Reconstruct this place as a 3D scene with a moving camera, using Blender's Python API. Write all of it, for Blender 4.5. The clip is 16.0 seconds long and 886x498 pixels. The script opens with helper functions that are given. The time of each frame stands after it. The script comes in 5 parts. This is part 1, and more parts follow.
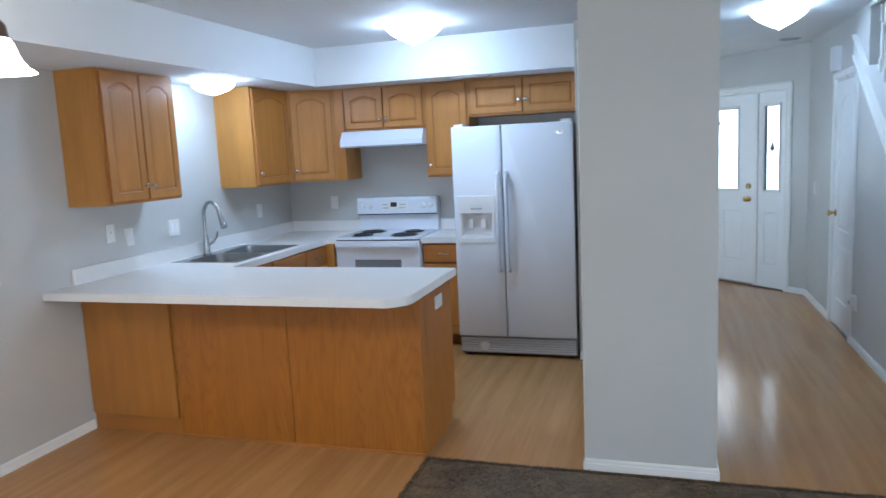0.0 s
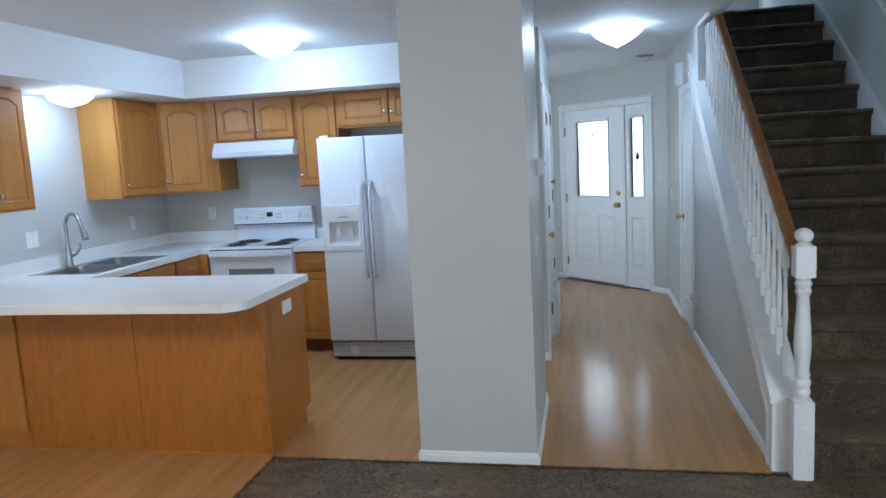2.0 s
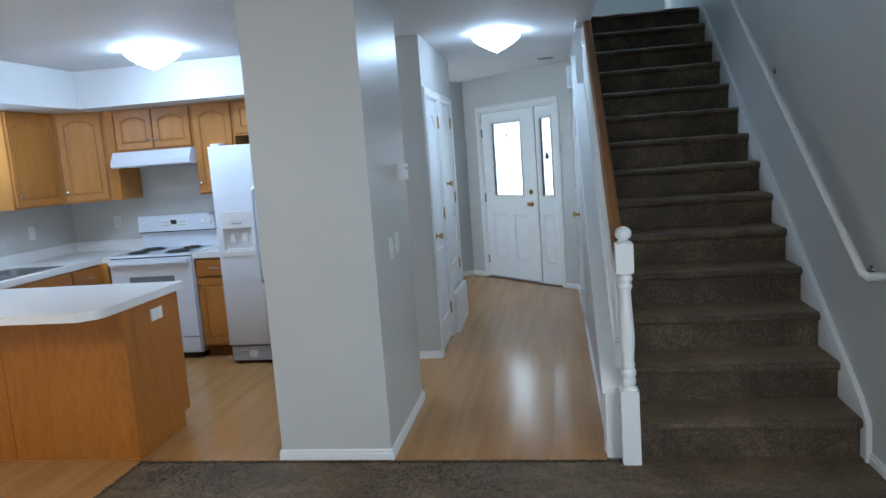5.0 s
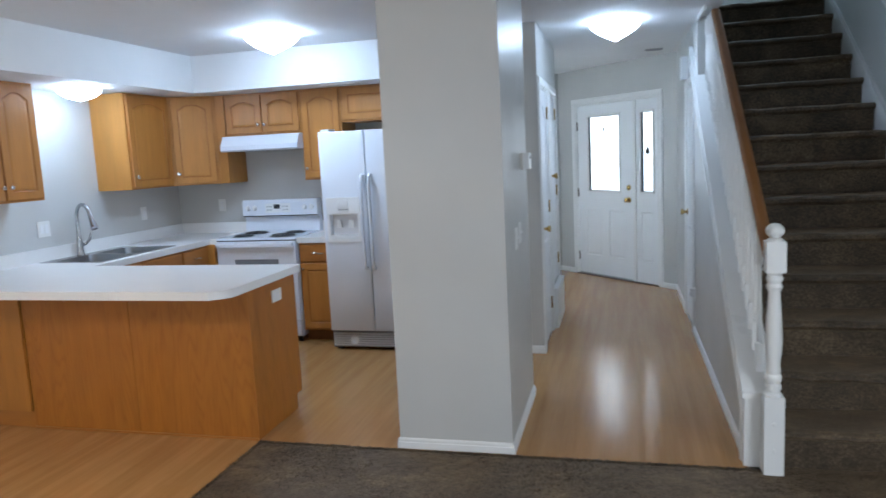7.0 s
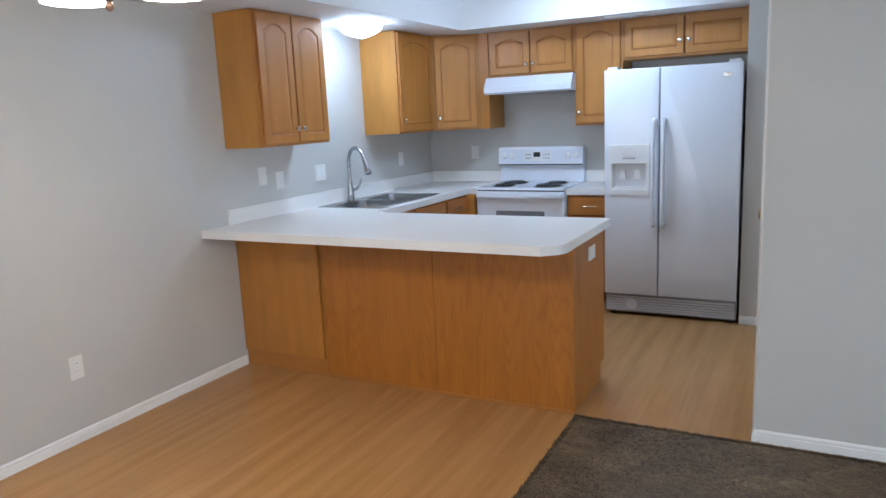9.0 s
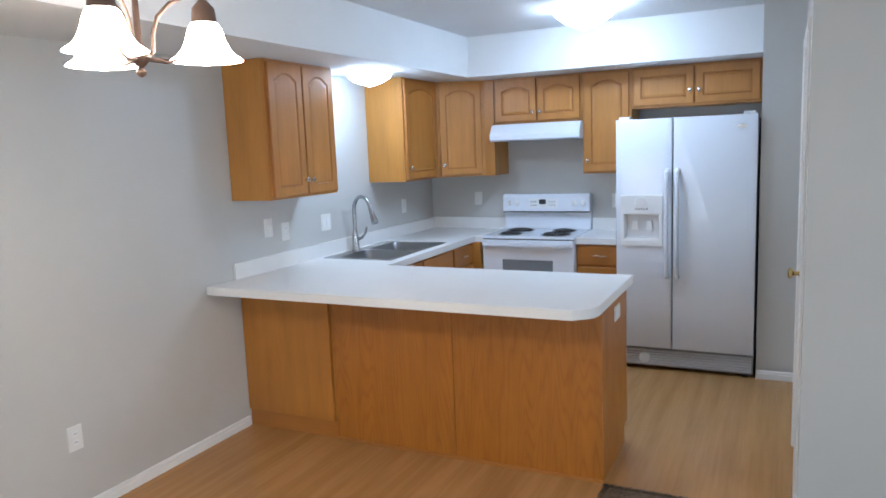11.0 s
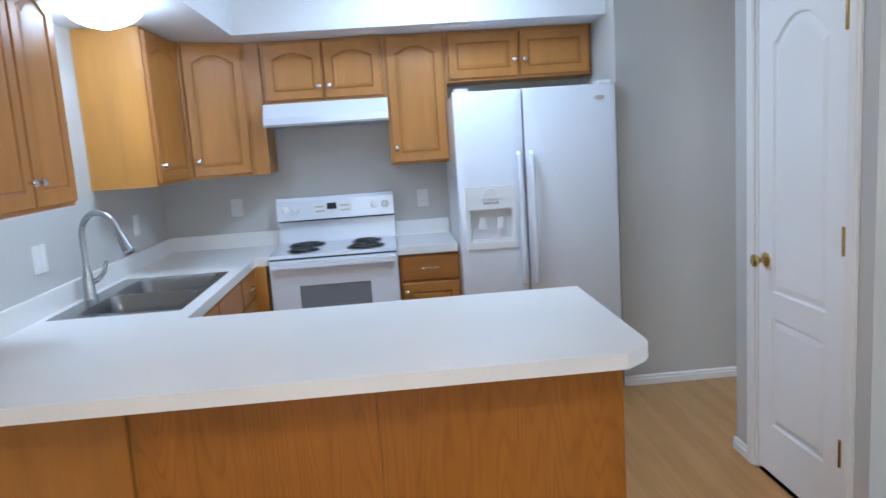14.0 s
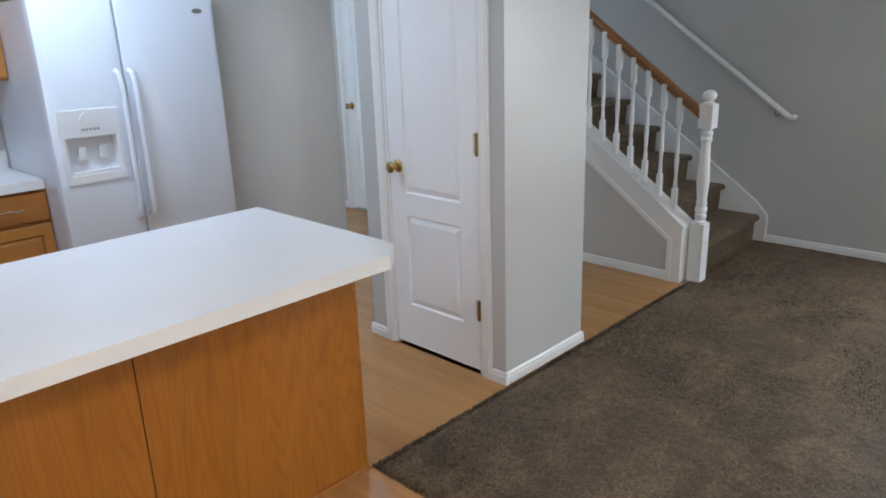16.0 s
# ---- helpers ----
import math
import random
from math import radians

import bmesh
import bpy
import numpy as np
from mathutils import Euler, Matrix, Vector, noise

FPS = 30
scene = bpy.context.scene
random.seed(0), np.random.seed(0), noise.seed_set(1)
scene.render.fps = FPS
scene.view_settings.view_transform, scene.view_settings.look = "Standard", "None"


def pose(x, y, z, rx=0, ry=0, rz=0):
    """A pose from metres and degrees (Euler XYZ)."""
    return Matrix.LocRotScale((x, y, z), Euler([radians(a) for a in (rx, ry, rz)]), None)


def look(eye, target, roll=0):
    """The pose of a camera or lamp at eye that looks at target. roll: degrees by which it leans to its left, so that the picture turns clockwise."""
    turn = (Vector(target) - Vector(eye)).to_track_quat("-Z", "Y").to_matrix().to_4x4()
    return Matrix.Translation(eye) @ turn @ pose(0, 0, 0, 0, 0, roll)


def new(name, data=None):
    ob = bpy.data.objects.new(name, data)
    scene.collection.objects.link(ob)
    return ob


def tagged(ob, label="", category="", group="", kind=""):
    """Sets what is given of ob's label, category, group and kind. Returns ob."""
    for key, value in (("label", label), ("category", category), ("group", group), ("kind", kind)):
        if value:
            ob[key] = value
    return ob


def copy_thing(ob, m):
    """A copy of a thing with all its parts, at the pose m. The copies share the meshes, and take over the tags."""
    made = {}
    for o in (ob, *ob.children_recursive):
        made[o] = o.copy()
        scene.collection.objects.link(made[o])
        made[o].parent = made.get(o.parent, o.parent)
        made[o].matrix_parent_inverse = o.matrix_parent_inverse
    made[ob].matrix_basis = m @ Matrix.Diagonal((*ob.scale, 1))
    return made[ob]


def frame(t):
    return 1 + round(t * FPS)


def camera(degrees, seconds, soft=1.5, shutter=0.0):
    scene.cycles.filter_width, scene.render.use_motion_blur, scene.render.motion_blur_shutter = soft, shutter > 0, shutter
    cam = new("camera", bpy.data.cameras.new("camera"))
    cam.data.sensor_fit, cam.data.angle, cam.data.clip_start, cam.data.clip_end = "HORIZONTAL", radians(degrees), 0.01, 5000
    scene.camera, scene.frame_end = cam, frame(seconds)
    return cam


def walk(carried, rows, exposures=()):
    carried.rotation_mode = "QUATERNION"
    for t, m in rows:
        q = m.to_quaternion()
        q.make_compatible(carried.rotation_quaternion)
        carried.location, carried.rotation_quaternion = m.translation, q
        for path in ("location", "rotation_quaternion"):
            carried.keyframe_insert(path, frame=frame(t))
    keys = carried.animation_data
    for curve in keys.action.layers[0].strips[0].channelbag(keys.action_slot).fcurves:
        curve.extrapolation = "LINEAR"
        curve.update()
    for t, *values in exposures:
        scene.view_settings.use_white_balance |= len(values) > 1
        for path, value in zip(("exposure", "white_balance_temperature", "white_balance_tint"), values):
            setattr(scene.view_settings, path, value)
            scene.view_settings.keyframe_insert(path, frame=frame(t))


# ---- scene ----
cam = camera(64.1, 16.0, 1.5, 0.4)
PATH = [
    (0, (0.301, 0.216, 1.615), (-0.288, 2.107, 1.339), -2.7),
    (0.5, (0.364, 0.219, 1.606), (-0.112, 2.144, 1.344), -2.5),
    (1, (0.48, 0.22, 1.612), (0.089, 2.162, 1.335), -3.5),
    (1.5, (0.631, 0.211, 1.593), (0.247, 2.154, 1.318), -3.3),
    (2, (0.816, 0.145, 1.585), (0.422, 2.089, 1.329), -3.0),
    (2.5, (1.014, 0.111, 1.59), (0.614, 2.047, 1.287), -3.7),
    (3, (1.261, 0.135, 1.585), (0.846, 2.068, 1.285), -2.6),
    (3.5, (1.405, 0.123, 1.58), (0.992, 2.056, 1.274), -3.3),
    (4, (1.448, 0.117, 1.58), (1.058, 2.057, 1.295), -4.1),
    (4.5, (1.481, 0.123, 1.584), (1.165, 2.08, 1.318), -4.3),
    (7, (1.113, 0.138, 1.568), (0.624, 2.058, 1.301), -2.8),
    (7.5, (0.781, 0.098, 1.551), (0.124, 1.964, 1.257), -3.0),
    (8, (0.472, 0.253, 1.516), (-0.425, 2.005, 1.157), -2.7),
    (10.5, (-0.103, 0.352, 1.608), (-1.019, 2.09, 1.233), -2.6),
    (11, (-0.15, 0.376, 1.644), (-1.013, 2.158, 1.36), -2.3),
    (11.5, (-0.175, 0.466, 1.63), (-0.991, 2.275, 1.378), -0.7),
    (12, (-0.219, 0.753, 1.593), (-0.953, 2.592, 1.311), -1.3),
    (12.5, (-0.335, 0.989, 1.583), (-0.941, 2.866, 1.256), -1.1),
    (13, (-0.733, 1.14, 1.595), (-1.012, 3.091, 1.256), -1.7),
    (13.5, (-1.127, 1.35, 1.521), (-1.198, 3.317, 1.165), -2.0),
    (14, (-1.589, 1.489, 1.532), (-1.458, 3.462, 1.227), -3.9),
    (14.5, (-1.925, 1.543, 1.529), (-1.319, 3.385, 1.04), -1.9),
    (15, (-2.102, 1.652, 1.497), (-1.222, 3.36, 0.94), -3.1),
    (15.5, (-2.288, 1.713, 1.542), (-1.066, 3.157, 0.893), -1.6),
    (16, (-2.347, 1.762, 1.576), (-0.982, 3.098, 0.982), -1.9),
]
import collections

walk(cam, [(t, look(eye, target, roll)) for t, eye, target, roll in PATH], [(0, -0.36, 5700, 6), (1, -0.40, 5750, 6), (4.5, -0.40, 5750, 4), (8, -0.34, 6050, 9), (11, -0.24, 5950, 8), (14, -0.26, 5950, 8), (16, -0.22, 6200, 9)])

# ---- world, sun, windows' light, foyer fill lamp ----
world = bpy.data.worlds.new("world")
scene.world = world
world.use_nodes = True
wn, wl = world.node_tree.nodes, world.node_tree.links
sky = wn.new("ShaderNodeTexSky")
sky.sky_type, sky.sun_disc = "NISHITA", False
sky.sun_elevation, sky.sun_rotation = radians(54), radians(304)
wn["Background"].inputs["Strength"].default_value = 0.15
wl.new(sky.outputs["Color"], wn["Background"].inputs["Color"])
sun = new("sun", bpy.data.lights.new("sun", "SUN"))
sun.data.energy, sun.data.angle, sun.data.color = 3.5, radians(0.5), (1.0, 0.95, 0.88)
sun.matrix_world = look((-12.0, 8.0, 20), (0, 0, 0))

WALL_L, WALL_R, WALL_B, HALL_R = -3.08, 2.88, 6.25, 1.69
REAR, CEIL = -2.6, 2.487
WARM, COOL = (1.0, 0.84, 0.66), (0.80, 0.90, 1.0)


def area_lamp(name, eye, target, w, h, power, color):
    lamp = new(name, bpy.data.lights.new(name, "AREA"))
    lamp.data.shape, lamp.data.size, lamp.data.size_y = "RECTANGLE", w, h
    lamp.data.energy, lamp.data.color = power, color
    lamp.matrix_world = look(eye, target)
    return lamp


area_lamp("window_light_rear", (0.9, REAR + 0.1, 1.2), (0.9, 4, 1.1), 2.4, 1.9, 12, (0.84, 0.92, 1.0))
area_lamp("window_light_side", (WALL_R - 0.04, 0.8, 1.25), (-1.6, 1.2, -0.2), 1.6, 1.5, 92, (0.90, 0.95, 1.0))
area_lamp("window_light_entry", (1.06, 8.50, 1.5), (0.3, 7.7, 1.3), 0.5, 0.85, 0.9, (0.80, 0.92, 1.0))
# Added fill lamp in the foyer's unseen left; no window is built there.
area_lamp("fill_light_foyer", (-1.1, 8.2, 1.5), (1.2, 8.1, 1.6), 1.1, 1.5, 200, (0.80, 0.91, 1.0))
area_lamp("window_light_dining", (-2.0, REAR + 0.1, 1.35), (-2.0, 4, 1.2), 1.2, 1.3, 44, (0.9, 0.95, 1.0))
area_lamp("window_light_upstairs", (2.3, 9.15, 4.2), (2.3, 5.5, 2.6), 0.9, 1.2, 34, (0.55, 0.80, 1.0))


# ---- materials ----
def mat(name, base, rough=0.5, metal=0.0, spec=0.5):
    m = bpy.data.materials.new(name)
    m.use_nodes = True
    b = m.node_tree.nodes["Principled BSDF"]
    b.inputs["Base Color"].default_value = (*base, 1)
    b.inputs["Roughness"].default_value = rough
    b.inputs["Metallic"].default_value = metal
    b.inputs["Specular IOR Level"].default_value = spec
    return m


def tex(m, scale, detail=4, stretch=(1, 1, 1), coord="Object", rough=0.5, dist=0.0):
    n, l = m.node_tree.nodes, m.node_tree.links
    tc, mp, no = n.new("ShaderNodeTexCoord"), n.new("ShaderNodeMapping"), n.new("ShaderNodeTexNoise")
    l.new(tc.outputs[coord], mp.inputs["Vector"])
    mp.inputs["Scale"].default_value = stretch
    l.new(mp.outputs["Vector"], no.inputs["Vector"])
    no.inputs["Scale"].default_value, no.inputs["Detail"].default_value = scale, detail
    no.inputs["Roughness"].default_value, no.inputs["Distortion"].default_value = rough, dist
    return no.outputs["Fac"]


def ramp(m, fac, stops):
    r = m.node_tree.nodes.new("ShaderNodeValToRGB")
    m.node_tree.links.new(fac, r.inputs["Fac"])
    el = r.color_ramp.elements
    while len(el) < len(stops):
        el.new(0.5)
    for e, (p, c) in zip(el, stops):
        e.position, e.color = p, (*c, 1) if len(c) == 3 else (c[0], c[0], c[0], 1)
    return r.outputs["Color"]


def mix(m, a, b, fac=0.5, mode="MULTIPLY"):
    x = m.node_tree.nodes.new("ShaderNodeMixRGB")
    x.blend_type = mode
    for k, v in (("Fac", fac), ("Color1", a), ("Color2", b)):
        if isinstance(v, (int, float)):
            x.inputs[k].default_value = v
        elif isinstance(v, tuple):
            x.inputs[k].default_value = (*v, 1)
        else:
            m.node_tree.links.new(v, x.inputs[k])
    return x.outputs["Color"]


def plug(m, key, sock):
    m.node_tree.links.new(sock, m.node_tree.nodes["Principled BSDF"].inputs[key])


def bump(m, fac, strength=0.2, dist=0.002):
    b = m.node_tree.nodes.new("ShaderNodeBump")
    b.inputs["Strength"].default_value, b.inputs["Distance"].default_value = strength, dist
    m.node_tree.links.new(fac, b.inputs["Height"])
    plug(m, "Normal", b.outputs["Normal"])


def scaled(c, k):
    return tuple(min(1.0, v * k) for v in c)


def paint(name, base, rough, texture=0.25, scale=130):
    m = mat(name, base, rough)
    plug(m, "Base Color", ramp(m, tex(m, 1.3, 3), [(0.3, scaled(base, 0.96)), (0.7, scaled(base, 1.03))]))
    plug(m, "Roughness", ramp(m, tex(m, 2.2, 3), [(0.3, (rough * 0.85,)), (0.7, (min(1, rough * 1.15),))]))
    bump(m, tex(m, scale, 3), texture, 0.0012)
    return m


WALL = paint("wall_paint", (0.500, 0.498, 0.482), 0.38, 0.35, 160)
CEILING = paint("ceiling_paint", (0.72, 0.73, 0.74), 0.7, 0.5, 90)
TRIM = paint("trim_paint", (0.78, 0.78, 0.77), 0.32, 0.06, 60)
DOORP = paint("door_paint", (0.81, 0.82, 0.83), 0.44, 0.10, 220)


def oak(name, base, along=2, random_by=True):
    m = mat(name, base, 0.36)
    st = [9.0, 9.0, 9.0]
    st[along] = 1.1
    grain = tex(m, 1.6, 5, tuple(st), dist=0.12)
    st2 = [60.0, 60.0, 60.0]
    st2[along] = 1.6
    fine = tex(m, 4.0, 3, tuple(st2))
    blotch = tex(m, 3.0, 3)
    c = ramp(m, grain, [(0.25, scaled(base, 0.80)), (0.42, scaled(base, 0.94)), (0.56, base), (0.75, scaled(base, 1.10))])
    c = mix(m, c, ramp(m, fine, [(0.38, (0.84, 0.76, 0.66)), (0.52, (1, 1, 1))]), 0.30)
    c = mix(m, c, ramp(m, blotch, [(0.3, (0.88, 0.86, 0.84)), (0.7, (1.0, 1.0, 1.0))]), 0.7)
    plug(m, "Base Color", c)
    plug(m, "Roughness", ramp(m, blotch, [(0.3, (0.32,)), (0.7, (0.46,))]))
    bump(m, fine, 0.15, 0.0008)
    return m


OAK = oak("oak_honey", (0.44, 0.188, 0.038), 2)
OAK_H = oak("oak_honey_level", (0.38, 0.150, 0.030), 0)
OAK_SIDE = oak("oak_side", (0.47, 0.215, 0.044), 2)
OAK_BACK = oak("oak_back_panel", (0.385, 0.142, 0.018), 2)
n_ = OAK_BACK.node_tree.nodes.new("ShaderNodeMath")
n_.operation = "PINGPONG"
OAK_BACK.node_tree.links.new(tex(OAK_BACK, 1.5, 2, (4.2, 4.2, 0.34), rough=0.35), n_.inputs[0])
n_.inputs[1].default_value = 0.018
lines = ramp(OAK_BACK, n_.outputs[0], [(0.0, (0.70, 0.60, 0.50)), (0.009, (1, 1, 1))])
old = OAK_BACK.node_tree.nodes["Principled BSDF"].inputs["Base Color"].links[0].from_socket
plug(OAK_BACK, "Base Color", mix(OAK_BACK, old, mix(OAK_BACK, lines, ramp(OAK_BACK, tex(OAK_BACK, 90, 2, (1, 1, 0.12)), [(0.35, (0.93, 0.92, 0.9)), (0.6, (1, 1, 1))]), 1.0), 0.45))
OAK_PANEL = oak("oak_light_panel", (0.415, 0.172, 0.028), 2)
OAK_EDGE = oak("oak_dark_edge", (0.35, 0.134, 0.025), 2)
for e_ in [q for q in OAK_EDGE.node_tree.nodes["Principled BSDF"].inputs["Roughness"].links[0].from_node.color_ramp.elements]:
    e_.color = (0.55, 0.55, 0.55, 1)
OAK_DARK = oak("oak_shadow_line", (0.22, 0.085, 0.02), 2)
OAK_RAIL = oak("oak_rail", (0.27, 0.118, 0.036), 1)


def laminate():
    m = mat("laminate", (0.42, 0.26, 0.14), 0.155, 0, 0.26)
    n, l = m.node_tree.nodes, m.node_tree.links
    tc, sep, oi = n.new("ShaderNodeTexCoord"), n.new("ShaderNodeSeparateXYZ"), n.new("ShaderNodeObjectInfo")
    l.new(tc.outputs["Object"], sep.inputs[0])

    def math(op, a, b=None):
        q = n.new("ShaderNodeMath")
        q.operation = op
        for i, v in enumerate((a, b)):
            if isinstance(v, (int, float)):
                q.inputs[i].default_value = v
            elif v is not None:
                l.new(v, q.inputs[i])
        return q.outputs[0]
    col = math("FLOOR", math("MULTIPLY", sep.outputs["X"], 1 / 0.065))
    row = math("FLOOR", math("ADD", math("MULTIPLY", sep.outputs["Y"], 1 / 0.75), math("MULTIPLY", math("ADD", col, math("MULTIPLY", oi.outputs["Random"], 9.0)), 0.37)))
    cmb = n.new("ShaderNodeCombineXYZ")
    l.new(col, cmb.inputs[0]), l.new(row, cmb.inputs[1]), l.new(oi.outputs["Random"], cmb.inputs[2])
    wn_ = n.new("ShaderNodeTexWhiteNoise")
    l.new(cmb.outputs[0], wn_.inputs["Vector"])
    strip = ramp(m, wn_.outputs["Value"], [(0.0, (0.408, 0.214, 0.077)), (0.5, (0.413, 0.218, 0.080)), (1.0, (0.419, 0.223, 0.083))])
    world_pos = n.new("ShaderNodeNewGeometry").outputs["Position"]

    def streak(scale, stretch, detail):
        mp, no = n.new("ShaderNodeMapping"), n.new("ShaderNodeTexNoise")
        l.new(world_pos, mp.inputs["Vector"])
        mp.inputs["Scale"].default_value = stretch
        l.new(mp.outputs["Vector"], no.inputs["Vector"])
        no.inputs["Scale"].default_value, no.inputs["Detail"].default_value = scale, detail
        return no.outputs["Fac"]
    c = mix(m, strip, ramp(m, streak(1.0, (15, 0.75, 1), 2), [(0.36, (0.90, 0.87, 0.83)), (0.50, (0.99, 0.985, 0.98)), (0.62, (1.09, 1.10, 1.11))]), 0.9)
    c = mix(m, c, ramp(m, streak(4.0, (20, 1.3, 1), 4), [(0.3, (0.91, 0.89, 0.86)), (0.6, (1, 1, 1))]), 0.6)
    plug(m, "Base Color", c)
    return m


LAMINATE = laminate()


def carpet_mat():
    m = mat("carpet", (0.10, 0.075, 0.055), 0.62, 0, 0.45)
    a, b, d = tex(m, 75, 5, rough=0.7), tex(m, 20, 4), tex(m, 3.2, 3, (1.0, 1.5, 1.0), dist=0.8)
    c = ramp(m, a, [(0.34, (0.046, 0.030, 0.017)), (0.5, (0.093, 0.063, 0.036)), (0.66, (0.170, 0.123, 0.074))])
    c = mix(m, c, ramp(m, b, [(0.34, (0.76, 0.76, 0.76)), (0.66, (1, 1, 1))]), 0.9)
    c = mix(m, c, ramp(m, d, [(0.30, (0.60, 0.58, 0.56)), (0.50, (0.95, 0.95, 0.95)), (0.68, (1.55, 1.54, 1.48))]), 1.0)
    plug(m, "Base Color", c)
    bump(m, a, 0.7, 0.006)
    b_ = m.node_tree.nodes["Principled BSDF"]
    b_.inputs["Sheen Weight"].default_value = 0.26
    b_.inputs["Sheen Roughness"].default_value = 0.45
    b_.inputs["Sheen Tint"].default_value = (0.80, 0.58, 0.38, 1)
    return m


CARPET = carpet_mat()
COUNTER = mat("counter_laminate", (0.74, 0.72, 0.69), 0.35)
plug(COUNTER, "Base Color", mix(COUNTER, ramp(COUNTER, tex(COUNTER, 400, 2), [(0.35, (0.725, 0.715, 0.70)), (0.55, (0.76, 0.755, 0.745))]), ramp(COUNTER, tex(COUNTER, 3, 2), [(0.3, (0.96, 0.96, 0.96)), (0.7, (1, 1, 1))]), 1.0))
ENAMEL = mat("white_enamel", (0.74, 0.78, 0.85), 0.17)
bump(ENAMEL, tex(ENAMEL, 260, 2), 0.10, 0.0006)
PLASTIC = mat("white_plastic", (0.76, 0.77, 0.78), 0.35)
PLATE = mat("switch_plate_plastic", (0.72, 0.72, 0.70), 0.35)
ALCOVE = mat("pale_grey_plastic", (0.66, 0.67, 0.70), 0.35)
GREYP = mat("grey_plastic", (0.30, 0.31, 0.33), 0.45)
DARK = mat("dark_slot", (0.02, 0.02, 0.022), 0.6)
COIL = mat("black_coil", (0.015, 0.015, 0.016), 0.45)
BOWL_STEEL = mat("sink_bowl_steel", (0.27, 0.275, 0.285), 0.33, 1.0)
STEEL = mat("brushed_steel", (0.40, 0.41, 0.42), 0.27, 1.0)
bump(STEEL, tex(STEEL, 30, 3, (40, 1, 1)), 0.1, 0.0005)
NICKEL = mat("satin_nickel", (0.62, 0.60, 0.57), 0.25, 1.0)
BRASS = mat("polished_brass", (0.58, 0.41, 0.16), 0.24, 1.0)
BRONZE = mat("brown_bronze", (0.10, 0.062, 0.046), 0.45, 0.6)
OVENGLASS = mat("oven_glass", (0.20, 0.22, 0.24), 0.1)
TSTAT = mat("tstat_body", (0.62, 0.60, 0.57), 0.4)


def glow(name, color, strength):
    m = mat(name, (0.8, 0.8, 0.8), 0.4)
    b = m.node_tree.nodes["Principled BSDF"]
    b.inputs["Emission Color"].default_value = (*color, 1)
    b.inputs["Emission Strength"].default_value = strength
    return m


BOWL = glow("lit_bowl", (0.66, 0.83, 1.06), 58)
BOWL_HALL = glow("lit_bowl_hall", (0.66, 0.83, 1.06), 38)
BACKDROP = glow("bright_daylight", (0.88, 0.95, 1.0), 3.5)
BOWL_SINK = glow("lit_bowl_sink", (0.66, 0.83, 1.06), 52)
BELL = glow("lit_bell", (1.0, 0.85, 0.70), 50)
GLASS = mat("frosted_glass", (0.95, 0.97, 1.0), 0.12)
GLASS.node_tree.nodes["Principled BSDF"].inputs["Transmission Weight"].default_value = 1.0
PANE = mat("clear_glass", (1, 1, 1), 0.02)
PANE.node_tree.nodes["Principled BSDF"].inputs["Transmission Weight"].default_value = 1.0
CAME = mat("lead_came", (0.25, 0.26, 0.27), 0.4, 0.8)
GRASS = mat("lawn", (0.07, 0.11, 0.04), 0.9)
plug(GRASS, "Base Color", ramp(GRASS, tex(GRASS, 3, 5), [(0.3, (0.05, 0.09, 0.03)), (0.7, (0.10, 0.14, 0.06))]))
CONCRETE = paint("concrete", (0.42, 0.41, 0.39), 0.85, 0.5, 40)


# ---- mesh helpers ----
def box(bm, x0, x1, y0, y1, z0, z1):
    v = [bm.verts.new((x, y, z)) for z in (z0, z1) for x, y in ((x0, y0), (x1, y0), (x1, y1), (x0, y1))]
    for f in ((3, 2, 1, 0), (4, 5, 6, 7), (0, 1, 5, 4), (1, 2, 6, 5), (2, 3, 7, 6), (3, 0, 4, 7)):
        bm.faces.new([v[i] for i in f])


def prism(bm, pts, axis, a, b):
    """A flat outline, swept along an axis from a to b."""
    def put(p, q):
        return {"x": (q, p[0], p[1]), "y": (p[0], q, p[1]), "z": (p[0], p[1], q)}[axis]
    lo, hi = [bm.verts.new(put(p, a)) for p in pts], [bm.verts.new(put(p, b)) for p in pts]
    bm.faces.new(lo), bm.faces.new(hi[::-1])
    for i in range(len(pts)):
        j = (i + 1) % len(pts)
        bm.faces.new((lo[j], lo[i], hi[i], hi[j]))


def lathe(bm, prof, n=20, at=(0, 0, 0), axis="z", caps=True):
    rings = []
    for r, h in prof:
        ring = []
        for i in range(n):
            a = 2 * math.pi * i / n
            c, s = r * math.cos(a), r * math.sin(a)
            p = {"z": (c, s, h), "y": (c, h, s), "x": (h, c, s)}[axis]
            ring.append(bm.verts.new((p[0] + at[0], p[1] + at[1], p[2] + at[2])))
        rings.append(ring)
    for a, b in zip(rings, rings[1:]):
        for i in range(n):
            bm.faces.new((a[i], a[(i + 1) % n], b[(i + 1) % n], b[i]))
    if caps:
        bm.faces.new(rings[0][::-1]), bm.faces.new(rings[-1])


